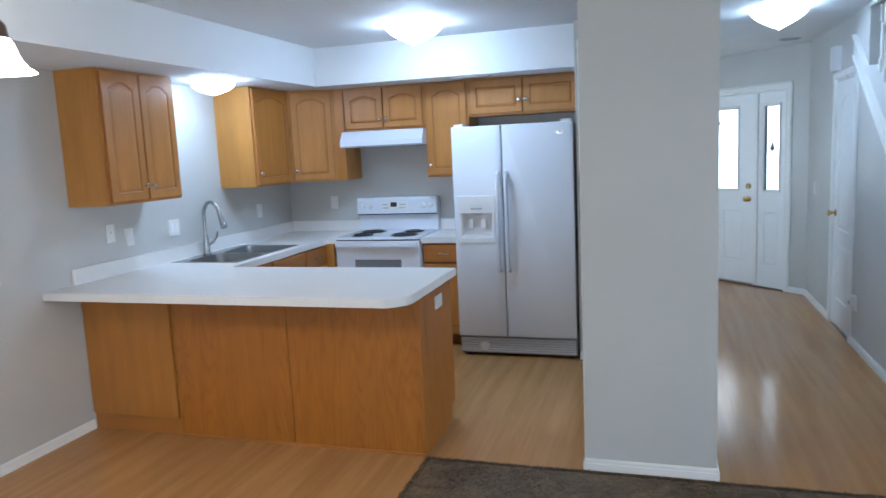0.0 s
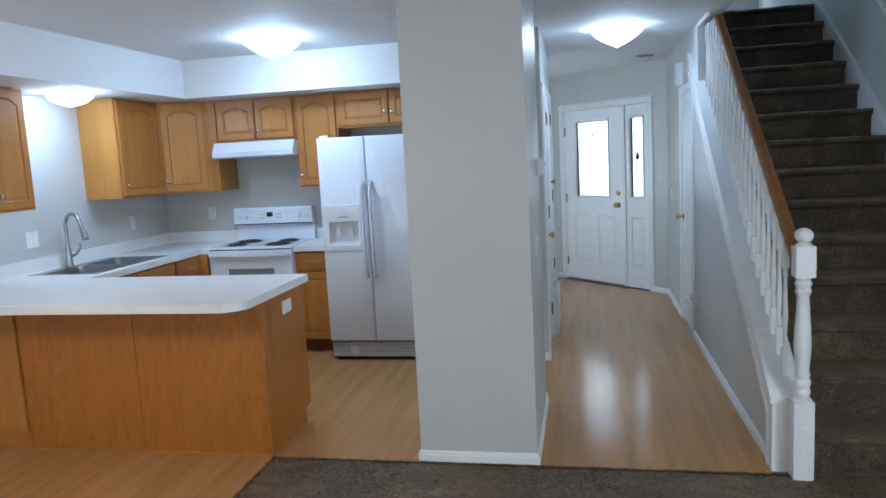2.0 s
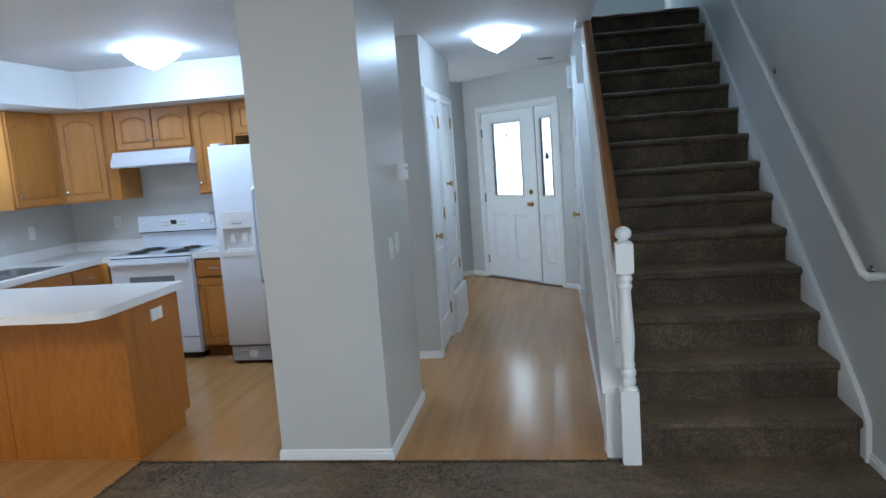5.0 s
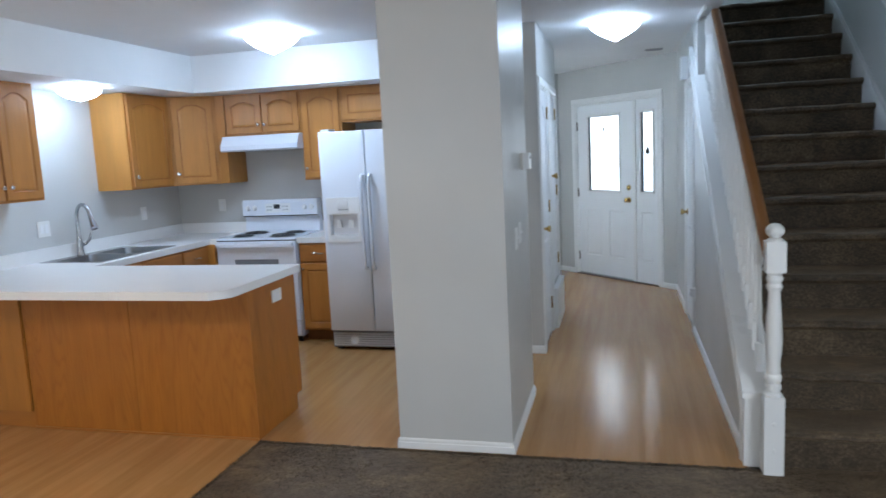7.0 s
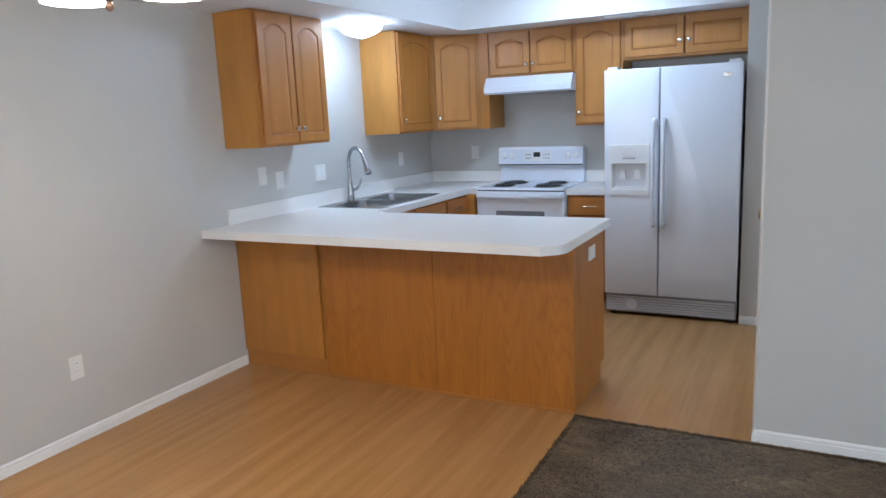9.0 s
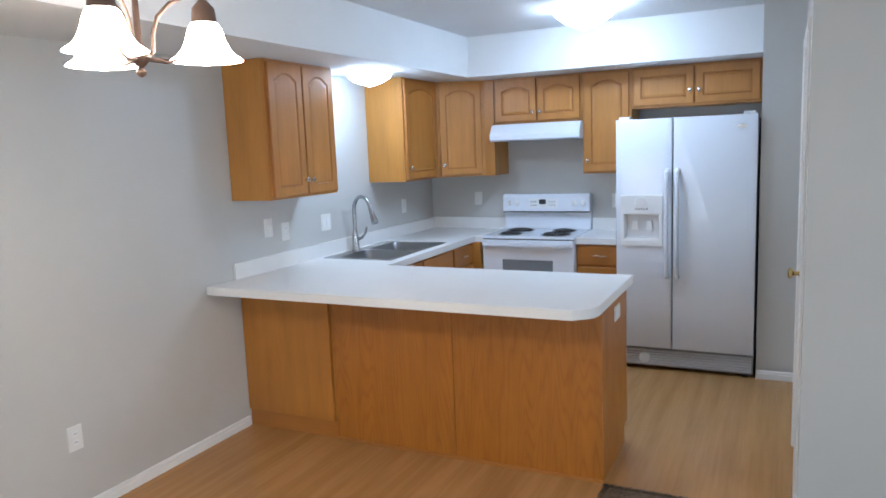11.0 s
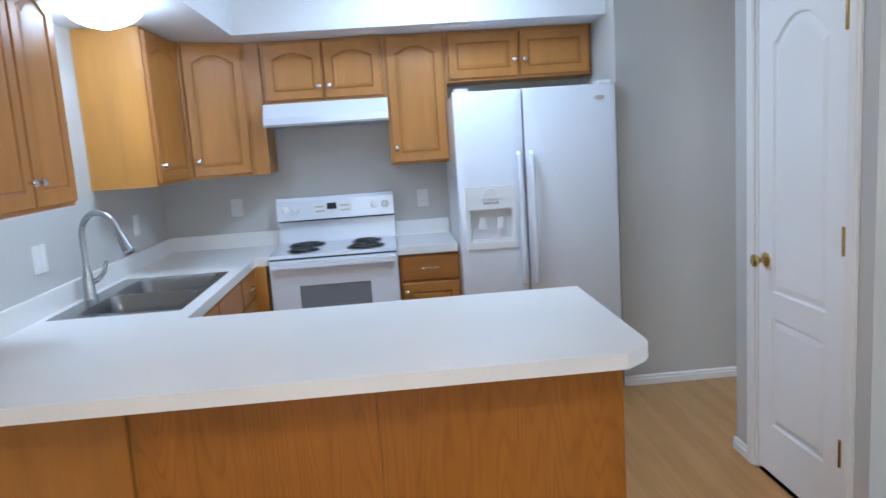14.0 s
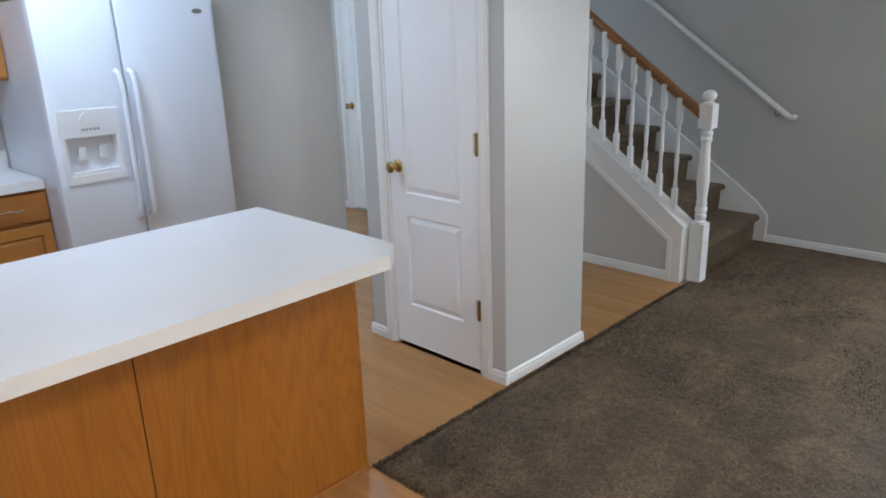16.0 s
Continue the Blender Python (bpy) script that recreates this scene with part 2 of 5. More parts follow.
def tube(bm, pts, r, n=10):
    pts = [Vector(p) for p in pts]
    radii = r if isinstance(r, (list, tuple)) else [r] * len(pts)
    up, rings = Vector((0.13, 0.27, 0.95)), []
    for i, p in enumerate(pts):
        d = (pts[min(i + 1, len(pts) - 1)] - pts[max(i - 1, 0)]).normalized()
        if i == 0 and abs(d.dot(up)) > 0.9:
            up = Vector((1, 0.1, 0))
        s = d.cross(up).normalized()
        u = s.cross(d).normalized()
        up = u
        rings.append([bm.verts.new(p + radii[i] * (math.cos(a) * s + math.sin(a) * u)) for a in [2 * math.pi * k / n for k in range(n)]])
    for a, b in zip(rings, rings[1:]):
        for i in range(n):
            bm.faces.new((a[i], a[(i + 1) % n], b[(i + 1) % n], b[i]))
    bm.faces.new(rings[0][::-1]), bm.faces.new(rings[-1])


def part(name, bm, material, parent=None, label="", bevel=0.0, smooth=False, kind="", segments=2):
    if bevel:
        bmesh.ops.bevel(bm, geom=[e for e in bm.edges if e.calc_face_angle(0) > 0.6], offset=bevel, segments=segments, affect="EDGES", clamp_overlap=True)
    bmesh.ops.recalc_face_normals(bm, faces=bm.faces)
    me = bpy.data.meshes.new(name)
    bm.to_mesh(me)
    bm.free()
    me.materials.append(material)
    if smooth:
        me.shade_smooth()
        me.set_sharp_from_angle(angle=radians(38))
    ob = new(name, me)
    if parent is not None:
        ob.parent = parent
    return tagged(ob, label, kind=kind)


def block(name, dims, material, parent=None, label="", bevel=0.0, kind=""):
    bm = bmesh.new()
    box(bm, *dims)
    return part(name, bm, material, parent, label, bevel, kind=kind)


def thing(name, m, label, category, group=""):
    ob = new(name)
    ob.empty_display_size = 0.1
    ob.matrix_world = m
    return tagged(ob, label, category, group)


def outline(x0, x1, z0, z1, arch=0.0, m=18):
    pts = [(x0, z0), (x1, z0)]
    for i in range(m + 1):
        u = i / m
        s = min(1.0, max(0.0, (0.5 - abs(u - 0.5) - 0.03) / 0.42))
        s = math.sin(s * math.pi / 2) ** 1.05
        pts.append((x1 + (x0 - x1) * u, z1 - arch + arch * s))
    return pts


def rings(bm, loops, fill=True):
    vs = [[bm.verts.new((x, y, z)) for x, z in pts] for pts, y in loops]
    for a, b in zip(vs, vs[1:]):
        for i in range(len(a)):
            j = (i + 1) % len(a)
            bm.faces.new((a[i], a[j], b[j], b[i]))
    if fill:
        bm.faces.new(vs[-1])
    return vs


def set_edge(ob, edge, depth=None):
    """Gives the routed edges, or what lies deeper than depth, the darker edge material."""
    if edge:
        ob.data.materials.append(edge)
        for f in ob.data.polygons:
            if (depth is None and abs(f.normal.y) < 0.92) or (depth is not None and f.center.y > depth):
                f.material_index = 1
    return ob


def leaf(parent, w, h, t, cells, material, frame_name="door_frame", panel_name="panel", raised=0.028, deep=0.009, edge=None):
    """A framed door leaf with its front at y = 0: cells of outer x0, x1, z0, z1, inner x0, x1, z0, z1, arch and "panel" or "hole"."""
    bm = bmesh.new()
    for ox0, ox1, oz0, oz1, ix0, ix1, iz0, iz1, arch, what in cells:
        o, i_ = outline(ox0, ox1, oz0, oz1, 0), outline(ix0, ix1, iz0, iz1, arch)
        k = 0.006
        ii = outline(ix0 + k, ix1 - k, iz0 + k, iz1 - k, arch)
        if what == "hole":
            rings(bm, [(o, t), (i_, t), (i_, 0), (o, 0)], False)
        else:
            rings(bm, [(o, 0), (i_, 0), (ii, deep)], False)
            pb = bmesh.new()
            e = k + raised
            e2 = outline(ix0 + e, ix1 - e, iz0 + e, iz1 - e, arch)
            rings(pb, [(ii, deep), (outline(ix0 + k * 2, ix1 - k * 2, iz0 + k * 2, iz1 - k * 2, arch), deep), (e2, 0.002)])
            set_edge(part(panel_name, pb, material, parent), edge, deep - 0.0008)
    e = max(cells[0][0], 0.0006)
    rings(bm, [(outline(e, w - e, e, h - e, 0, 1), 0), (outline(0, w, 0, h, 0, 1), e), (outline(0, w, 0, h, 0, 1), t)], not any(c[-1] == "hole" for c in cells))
    return set_edge(part(frame_name, bm, material, parent), edge)


def wallbox(name, dims, material=None, bevel=0.0):
    return tagged(block(name, dims, material or WALL, bevel=bevel), kind="structure")

# ---- structure ----
T = 0.12
FLOOR_Y = 3.6
ALCOVE_X = -0.288
S2 = math.sqrt(0.5)
DIAG = 9.66          # the entry wall lies on x + y = DIAG
AISLE_X, CLOSET_X, CLOSET_Y = -0.062, 0.525, 5.48
PAN_Y0, PAN_Y1, PAN_X1 = 3.62, 4.54, 0.55
SOF_X, SOF_Y, SOF_Z = -2.405, 5.61, 2.18

floor = tagged(block("floor", (WALL_L - T, WALL_R + T, REAR, 10.4, -0.12, -0.012), CONCRETE, label="smooth laminate strip floor of warm maple tone"), kind="structure")
wallbox("wall_left", (WALL_L - T, WALL_L, REAR - T, WALL_B + T, -0.1, 2.6))
wallbox("wall_kitchen_back", (WALL_L, ALCOVE_X, WALL_B, WALL_B + T, -0.1, CEIL))
wallbox("wall_alcove_side", (ALCOVE_X, ALCOVE_X + T, CLOSET_Y + T, WALL_B + T, -0.1, CEIL))
wallbox("wall_passage", (ALCOVE_X, CLOSET_X - T, CLOSET_Y, CLOSET_Y + T, -0.1, CEIL))


def wall_with_openings(name, axis, at0, at1, a0, a1, z0, z1, openings, material=None):
    """A wall across the given axis, from a0 to a1 along it, with openings (b0, b1, z0, z1)."""
    bm = bmesh.new()

    def put(b0, b1, c0, c1):
        if b1 - b0 > 1e-4 and c1 - c0 > 1e-4:
            if axis == "x":
                box(bm, at0, at1, b0, b1, c0, c1)
            else:
                box(bm, b0, b1, at0, at1, c0, c1)
    cur = a0
    for b0, b1, c0, c1 in sorted(openings):
        put(cur, b0, z0, z1), put(b0, b1, z0, c0), put(b0, b1, c1, z1)
        cur = b1
    put(cur, a1, z0, z1)
    return tagged(part(name, bm, material or WALL), kind="structure")


D1 = (5.57, 6.17, 0.0, 2.05)      # closet door in the hall
D2 = (6.31, 6.90, 0.36, 2.05)     # raised utility door
DU = (6.22, 6.87, 0.0, 2.04)      # door under the stairs
DP = (3.757, 4.368, 0.0, 2.05)    # pantry door
wall_with_openings("wall_closet", "x", CLOSET_X - T, CLOSET_X, CLOSET_Y, 7.03, -0.1, CEIL, [D1, D2])
wallbox("wall_closet_end", (-1.6, CLOSET_X - T, 7.03 - T, 7.03, -0.1, CEIL))
wall_with_openings("wall_pantry_kitchen", "x", AISLE_X, AISLE_X + 0.1, PAN_Y0, PAN_Y1, -0.1, CEIL, [DP])
wallbox("wall_pantry_front", (AISLE_X + 0.1, PAN_X1 - 0.1, PAN_Y0, PAN_Y0 + 0.1, -0.1, CEIL))
wallbox("wall_pantry_hall", (PAN_X1 - 0.1, PAN_X1, PAN_Y0, PAN_Y1, -0.1, CEIL))
wallbox("wall_pantry_back", (AISLE_X + 0.1, PAN_X1 - 0.1, PAN_Y1 - 0.1, PAN_Y1, -0.1, CEIL))
wall_with_openings("wall_right", "x", WALL_R, WALL_R + T, REAR - T, 9.3 + T, -0.1, 5.3, [(0.7, 2.3, 0.45, 1.95)])
wall_with_openings("wall_rear", "y", REAR - T, REAR, WALL_L, WALL_R, -0.1, 2.6, [(-2.6, -1.4, 0.7, 2.0), (-0.3, 2.1, 0.25, 2.15)])

# stairs' numbers
RISE, GOING, NOSE0, STEPS = 0.198, 0.2745, 3.60, 14
ST_X0, ST_X1 = 1.80, WALL_R
SLOPE = 0.732


def cap_z(y):
    return 0.388 + (y - 3.64) * SLOPE


bm = bmesh.new()
Y_FULL, Y_END = 5.93, 9.3
prism(bm, [(3.66, -0.1), (3.66, cap_z(3.66) - 0.03), (Y_FULL, cap_z(Y_FULL) - 0.03), (Y_FULL, CEIL), (DU[0], CEIL), (DU[0], -0.1)], "x", HALL_R, ST_X0)
box(bm, HALL_R, ST_X0, DU[0], DU[1], DU[3], CEIL)
box(bm, HALL_R, ST_X0, DU[1], 8.1, -0.1, CEIL)
tagged(part("wall_stairs", bm, WALL), kind="structure")
wallbox("wall_upstairs_left", (HALL_R, ST_X0, 3.3, Y_END, CEIL + 0.35, 5.3))
wallbox("wall_stairs_upper", (HALL_R + 0.01, ST_X0 - 0.003, 3.3, Y_END, CEIL + 0.05, CEIL + 0.36))
wall_with_openings("wall_upstairs_end", "y", Y_END, Y_END + T, HALL_R, WALL_R + T, -0.1, 5.3, [(1.9, 2.7, 3.6, 4.8)])
wallbox("wall_upstairs_near", (HALL_R, WALL_R + 0.001, 3.2, 3.3, CEIL + 0.05, 5.3))
tagged(block("ceiling_upstairs", (HALL_R, WALL_R + T, 3.2, Y_END + T, 5.3, 5.4), CEILING), kind="structure")
tagged(block("floor_upstairs", (ST_X0, WALL_R, NOSE0 + GOING * (STEPS - 1) + 0.03, Y_END, 2.6, RISE * STEPS), CARPET, label="dark brown carpet of the upper landing"), kind="structure")

# ceiling
bm = bmesh.new()
box(bm, WALL_L - T, ST_X0, REAR - T, 10.4, CEIL + 0.0, CEIL + 0.1)
tagged(part("ceiling", bm, CEILING, label="white lightly textured flat ceiling"), kind="structure")
tagged(block("ceiling_living", (ST_X0, WALL_R, REAR - T, 3.297, CEIL, CEIL + 0.1), CEILING), kind="structure")
bm = bmesh.new()
prism(bm, [(WALL_L, REAR), (SOF_X, REAR), (SOF_X, SOF_Y), (ALCOVE_X - 0.003, SOF_Y), (ALCOVE_X - 0.003, WALL_B), (WALL_L, WALL_B)], "z", SOF_Z, CEIL - 0.001)
tagged(part("soffit", bm, CEILING, label="white boxed soffit round the kitchen ceiling"), kind="structure")


def along(p0, p1):
    """A frame with x from p0 to p1 and y into the wall behind."""
    a, b = Vector((*p0, 0)), Vector((*p1, 0))
    d = (b - a)
    return Matrix.Translation(a) @ Matrix.Rotation(math.atan2(d.y, d.x), 4, "Z"), d.length


def base_run(p0, p1, h=0.059, t=0.013, name="baseboard"):
    """A baseboard from p0 to p1 in plan, standing out to the right of that way."""
    m, length = along(p0, p1)
    bm = bmesh.new()
    prism(bm, [(0, 0), (-t, 0), (-t, h * 0.62), (-t * 0.75, h * 0.66), (-t * 0.75, h * 0.86), (-t * 0.35, h), (0, h)], "x", 0, length)
    ob = part(name, bm, TRIM)
    ob.matrix_world = m
    return tagged(ob, "white painted moulded baseboard", kind="structure")


base_run((WALL_L, REAR), (WALL_L, 3.6))
for a, b in (((AISLE_X - 0.0, PAN_Y0), (PAN_X1, PAN_Y0)), ((PAN_X1, PAN_Y0 - 0.013), (PAN_X1, PAN_Y1 + 0.013)), ((AISLE_X, PAN_Y0 + 0.09), (AISLE_X, PAN_Y0 - 0.013)),
             ((AISLE_X, PAN_Y1 + 0.013), (AISLE_X, PAN_Y1 - 0.14)), ((PAN_X1, PAN_Y1), (AISLE_X, PAN_Y1)), ((ALCOVE_X, CLOSET_Y), (CLOSET_X, CLOSET_Y)), ((CLOSET_X, CLOSET_Y - 0.013), (CLOSET_X, D1[0] - 0.06)),
             ((CLOSET_X, D2[1] + 0.06), (CLOSET_X, 7.03)), ((HALL_R, DU[0] - 0.06), (HALL_R, 3.722)), ((HALL_R, DIAG - HALL_R), (HALL_R, DU[1] + 0.06)),
             ((WALL_R, 3.56), (WALL_R, REAR))):
    base_run(a, b)

# entry walls: the door's wall and the wall beside it, both at 45 degrees
EM, _ = along((HALL_R - 1.9, DIAG - HALL_R + 1.9), (HALL_R, DIAG - HALL_R))
ELEN = 1.9 * math.sqrt(2)


def at_entry(ob):
    ob.matrix_world = EM @ ob.matrix_world
    return ob


E_X0 = 0.58 * math.sqrt(2)             # where the side wall meets it
DOOR0, DOOR1, SIDE1, ED_Z = 1.150, 2.060, 2.42, 2.055
bm = bmesh.new()
box(bm, E_X0 - 0.1, DOOR0 - 0.02, 0, T, -0.1, CEIL)
box(bm, DOOR0 - 0.02, SIDE1 + 0.02, 0, T, ED_Z + 0.02, CEIL)
box(bm, SIDE1 + 0.02, ELEN + 0.2, 0, T, -0.1, CEIL)
at_entry(tagged(part("wall_entry", bm, WALL), kind="structure"))
bm = bmesh.new()
box(bm, E_X0 - T, E_X0, -2.2, 0, -0.1, CEIL)
at_entry(tagged(part("wall_entry_side", bm, WALL), kind="structure"))
b1 = base_run((0, 0), (2.2, 0))
b1.matrix_world = EM @ Matrix.Translation((E_X0, -2.2, 0)) @ Matrix.Rotation(radians(90), 4, "Z")
for x0, x1 in ((E_X0, DOOR0 - 0.08), (SIDE1 + 0.07, ELEN)):
    b1 = base_run((0, 0), (x1 - x0, 0))
    b1.matrix_world = EM @ Matrix.Translation((x0, 0, 0))

ground = tagged(block("ground", (-400, 400, -400, 400, -0.5, -0.3), GRASS, label="mown green lawn round the house"), kind="structure")
wallbox("porch", (-3.5, 6, 8.2, 13.5, -0.3, -0.13), CONCRETE)


def casing(m, w, h, material=None, t=0.016, c=0.058, sill=False):
    """Trim round an opening w wide and h high; the wall's face is y = 0 and the room lies before it."""
    root = thing("door_casing", m, "white painted moulded trim round a doorway", "door casing")
    tagged(root, kind="structure")
    prof = [(0, 0), (0, -t * 0.55), (c * 0.2, -t), (c * 0.75, -t), (c * 0.85, -t * 0.7), (c, -t * 0.6), (c, 0)]
    for k, (name, pts, ax, a, b) in enumerate((("side_trim", [(-x, y) for x, y in prof], "z", 0, h), ("side_trim", [(w + x, y) for x, y in prof], "z", 0, h))):
        bm = bmesh.new()
        prism(bm, pts, ax, a, b)
        part(name, bm, material or TRIM, root)
    bm = bmesh.new()
    prism(bm, [(y, h + x) for x, y in prof], "x", -c, w + c)
    part("head_trim", bm, material or TRIM, root)
    for x in (0, w - 0.018):
        block("jamb", (x, x + 0.018, 0.0, T - 0.002, 0, h - 0.018), material or TRIM, root)
    block("head_jamb", (0.0, w, 0.0, T - 0.002, h - 0.018, h), material or TRIM, root)
    return root


def knob(parent, x, z, y=0.0, material=None, label="round polished brass door knob", lever=False):
    bm = bmesh.new()
    lathe(bm, [(0.031, y), (0.031, y - 0.005), (0.024, y - 0.009), (0.011, y - 0.012), (0.011, y - 0.032), (0.020, y - 0.038), (0.0265, y - 0.048), (0.026, y - 0.056), (0.017, y - 0.062)], 20, (x, 0, z), "y")
    return part("door_knob", bm, material or BRASS, parent, label, smooth=True)


def hinge(parent, x, z, y=0.0, h=0.095, material=None):
    bm = bmesh.new()
    box(bm, x - 0.026, x + 0.014, y - 0.002, y, z - h / 2, z + h / 2)
    lathe(bm, [(0.0075, z - h / 2 - 0.003), (0.0075, z + h / 2 + 0.003)], 10, (x, y - 0.008, 0))
    return part("hinge", bm, material or BRASS, parent, "brass hinge")


def plank_door(m, w, h, label, arch=0.09, knob_x=0.06, knob_z=0.93, hinge_right=True, hinges=(0.24, 1.07, 1.84), split=0.80, lower_top=0.69, name="interior_door", material=None):
    root = thing(name, m, label, "door", "two-panel interior doors")
    s = 0.105 if w > 0.55 else 0.095
    z0 = 0.012
    leaf(root, w, h, 0.035, [(0, w, 0, (split + lower_top) / 2, s, w - s, 0.22, lower_top, 0.0, "panel"), (0, w, (split + lower_top) / 2, h, s, w - s, split, h - 0.12, arch, "panel")], material or DOORP, raised=0.03, deep=0.010)
    knob(root, knob_x if hinge_right else w - knob_x, knob_z)
    for z in hinges:
        hinge(root, w + 0.004 if hinge_right else -0.004, z, 0.002)
    return root


# ---- interior doors ----
def faced(x, y, z, deg):
    return pose(x, y, z, 0, 0, deg)


# pantry door: the room's side looks towards -x
casing(faced(AISLE_X, DP[1], 0, -90), DP[1] - DP[0], DP[3])
plank_door(faced(AISLE_X + 0.004, DP[1] - 0.02, 0.018, -90), DP[1] - DP[0] - 0.04, DP[3] - 0.04, "white painted arch-top two-panel pantry door, closed", hinges=(0.308, 1.078, 1.83))
# closet doors: the room's side looks towards +x
casing(faced(CLOSET_X, D1[0], 0, 90), D1[1] - D1[0], D1[3])
plank_door(faced(CLOSET_X - 0.004, D1[0] + 0.02, 0.018, 90), D1[1] - D1[0] - 0.04, D1[3] - 0.04, "white painted arch-top two-panel hall closet door, closed")
casing(faced(CLOSET_X, D2[0], D2[2], 90), D2[1] - D2[0], D2[3] - D2[2])
plank_door(faced(CLOSET_X - 0.004, D2[0] + 0.02, D2[2] + 0.018, 90), D2[1] - D2[0] - 0.04, D2[3] - D2[2] - 0.04, "short white utility closet door raised above the hall floor, closed",
           split=0.62, lower_top=0.52, knob_z=0.95, hinges=(0.16, 0.8, 1.5))
# door under the stairs: the room's side looks towards -x
casing(faced(HALL_R, DU[1], 0, -90), DU[1] - DU[0], DU[3])
plank_door(faced(HALL_R + 0.004, DU[1] - 0.02, 0.018, -90), DU[1] - DU[0] - 0.04, DU[3] - 0.04, "white painted arch-top two-panel door under the stairs, closed")

# ---- access panel below the utility door ----
def access_panel():
    w, h = D2[1] - D2[0] + 0.10, D2[2] - 0.01
    root = thing("access_panel", faced(CLOSET_X + 0.045, D2[0] - 0.05, 0, 90), "white painted framed access panel box below the raised closet door", "access panel")
    leaf(root, w, h, 0.043, [(0, w, 0, h, 0.05, w - 0.05, 0.05, h - 0.05, 0, "panel")], TRIM, "frame", "panel", 0.012, 0.006)


access_panel()


# ---- front door and sidelight ----
def front_door():
    casing_w = SIDE1 - DOOR0 + 0.04
    c = casing(Matrix(), casing_w, ED_Z + 0.02, c=0.062)
    c.matrix_world = EM @ Matrix.Translation((DOOR0 - 0.02, 0, 0))
    w, h = DOOR1 - DOOR0, ED_Z - 0.015
    root = thing("door_front", EM @ Matrix.Translation((DOOR0, 0.012, 0.012)), "white panelled steel front door with a tall etched glass light, closed", "front door")
    g = (0.19, 0.69, 1.03, 1.90)
    cells = [(0, w, 0.93, h, *g, 0, "hole")]
    for a, b, x0, x1 in ((0, w / 2, 0.13, w / 2 - 0.06), (w / 2, w, w / 2 + 0.06, w - 0.13)):
        cells.append((a, b, 0, 0.93, x0, x1, 0.24, 0.80, 0, "panel"))
    leaf(root, w, h, 0.044, cells, DOORP, "door_slab", "panel", 0.03, 0.008)
    glazed(root, g, "front")
    knob(root, w - 0.07, 0.93)
    bm = bmesh.new()
    lathe(bm, [(0.031, 0), (0.030, -0.010), (0.020, -0.014), (0.020, -0.020), (0.006, -0.021)], 20, (w - 0.07, 0, 1.07), "y")
    part("deadbolt", bm, BRASS, root, "brass deadbolt rose", smooth=True)
    bm = bmesh.new()
    box(bm, -0.02, w + 0.04, 0.050, 0.085, h - 0.02, h + 0.012)
    box(bm, -0.02, 0.012, 0.050, 0.085, 0.0, h - 0.02)
    box(bm, w - 0.008, w + 0.04, 0.050, 0.085, 0.0, h - 0.02)
    part("door_stop", bm, TRIM, root)
    for z in (0.22, 1.0, 1.80):
        hinge(root, -0.004, z, 0.0, 0.10, NICKEL)
    block("door_sweep", (0.0, w, -0.004, 0.03, -0.010, 0.012), GREYP, root, "grey door sweep")
    tagged(block("threshold", (DOOR0 - 0.02, SIDE1 + 0.02, -0.02, 0.1, -0.01, 0.012), BRONZE, label="dark metal door threshold"), kind="structure").matrix_world = EM
    # sidelight
    sx, sw = DOOR1 + 0.045, SIDE1 - DOOR1 - 0.045
    tagged(block("mullion_post", (DOOR1 + 0.004, DOOR1 + 0.042, 0.0, 0.1, 0.012, ED_Z), TRIM, label="white post between the door and its sidelight"), kind="structure").matrix_world = EM
    side = thing("window_sidelight", EM @ Matrix.Translation((sx, 0.012, 0.012)), "white fixed sidelight panel with a narrow etched pane", "sidelight window")
    tagged(side, kind="structure")
    g2 = (0.075, sw - 0.075, 1.03, 1.90)
    leaf(side, sw, h, 0.044, [(0, sw, 0.93, h, *g2, 0, "hole"), (0, sw, 0, 0.93, 0.07, sw - 0.07, 0.24, 0.80, 0, "panel")], DOORP, "side_slab", "panel", 0.02, 0.008)
    glazed(side, g2, "side")
    block("side_stop", (-0.01, sw + 0.02, 0.050, 0.085, h - 0.02, h + 0.012), TRIM, side)


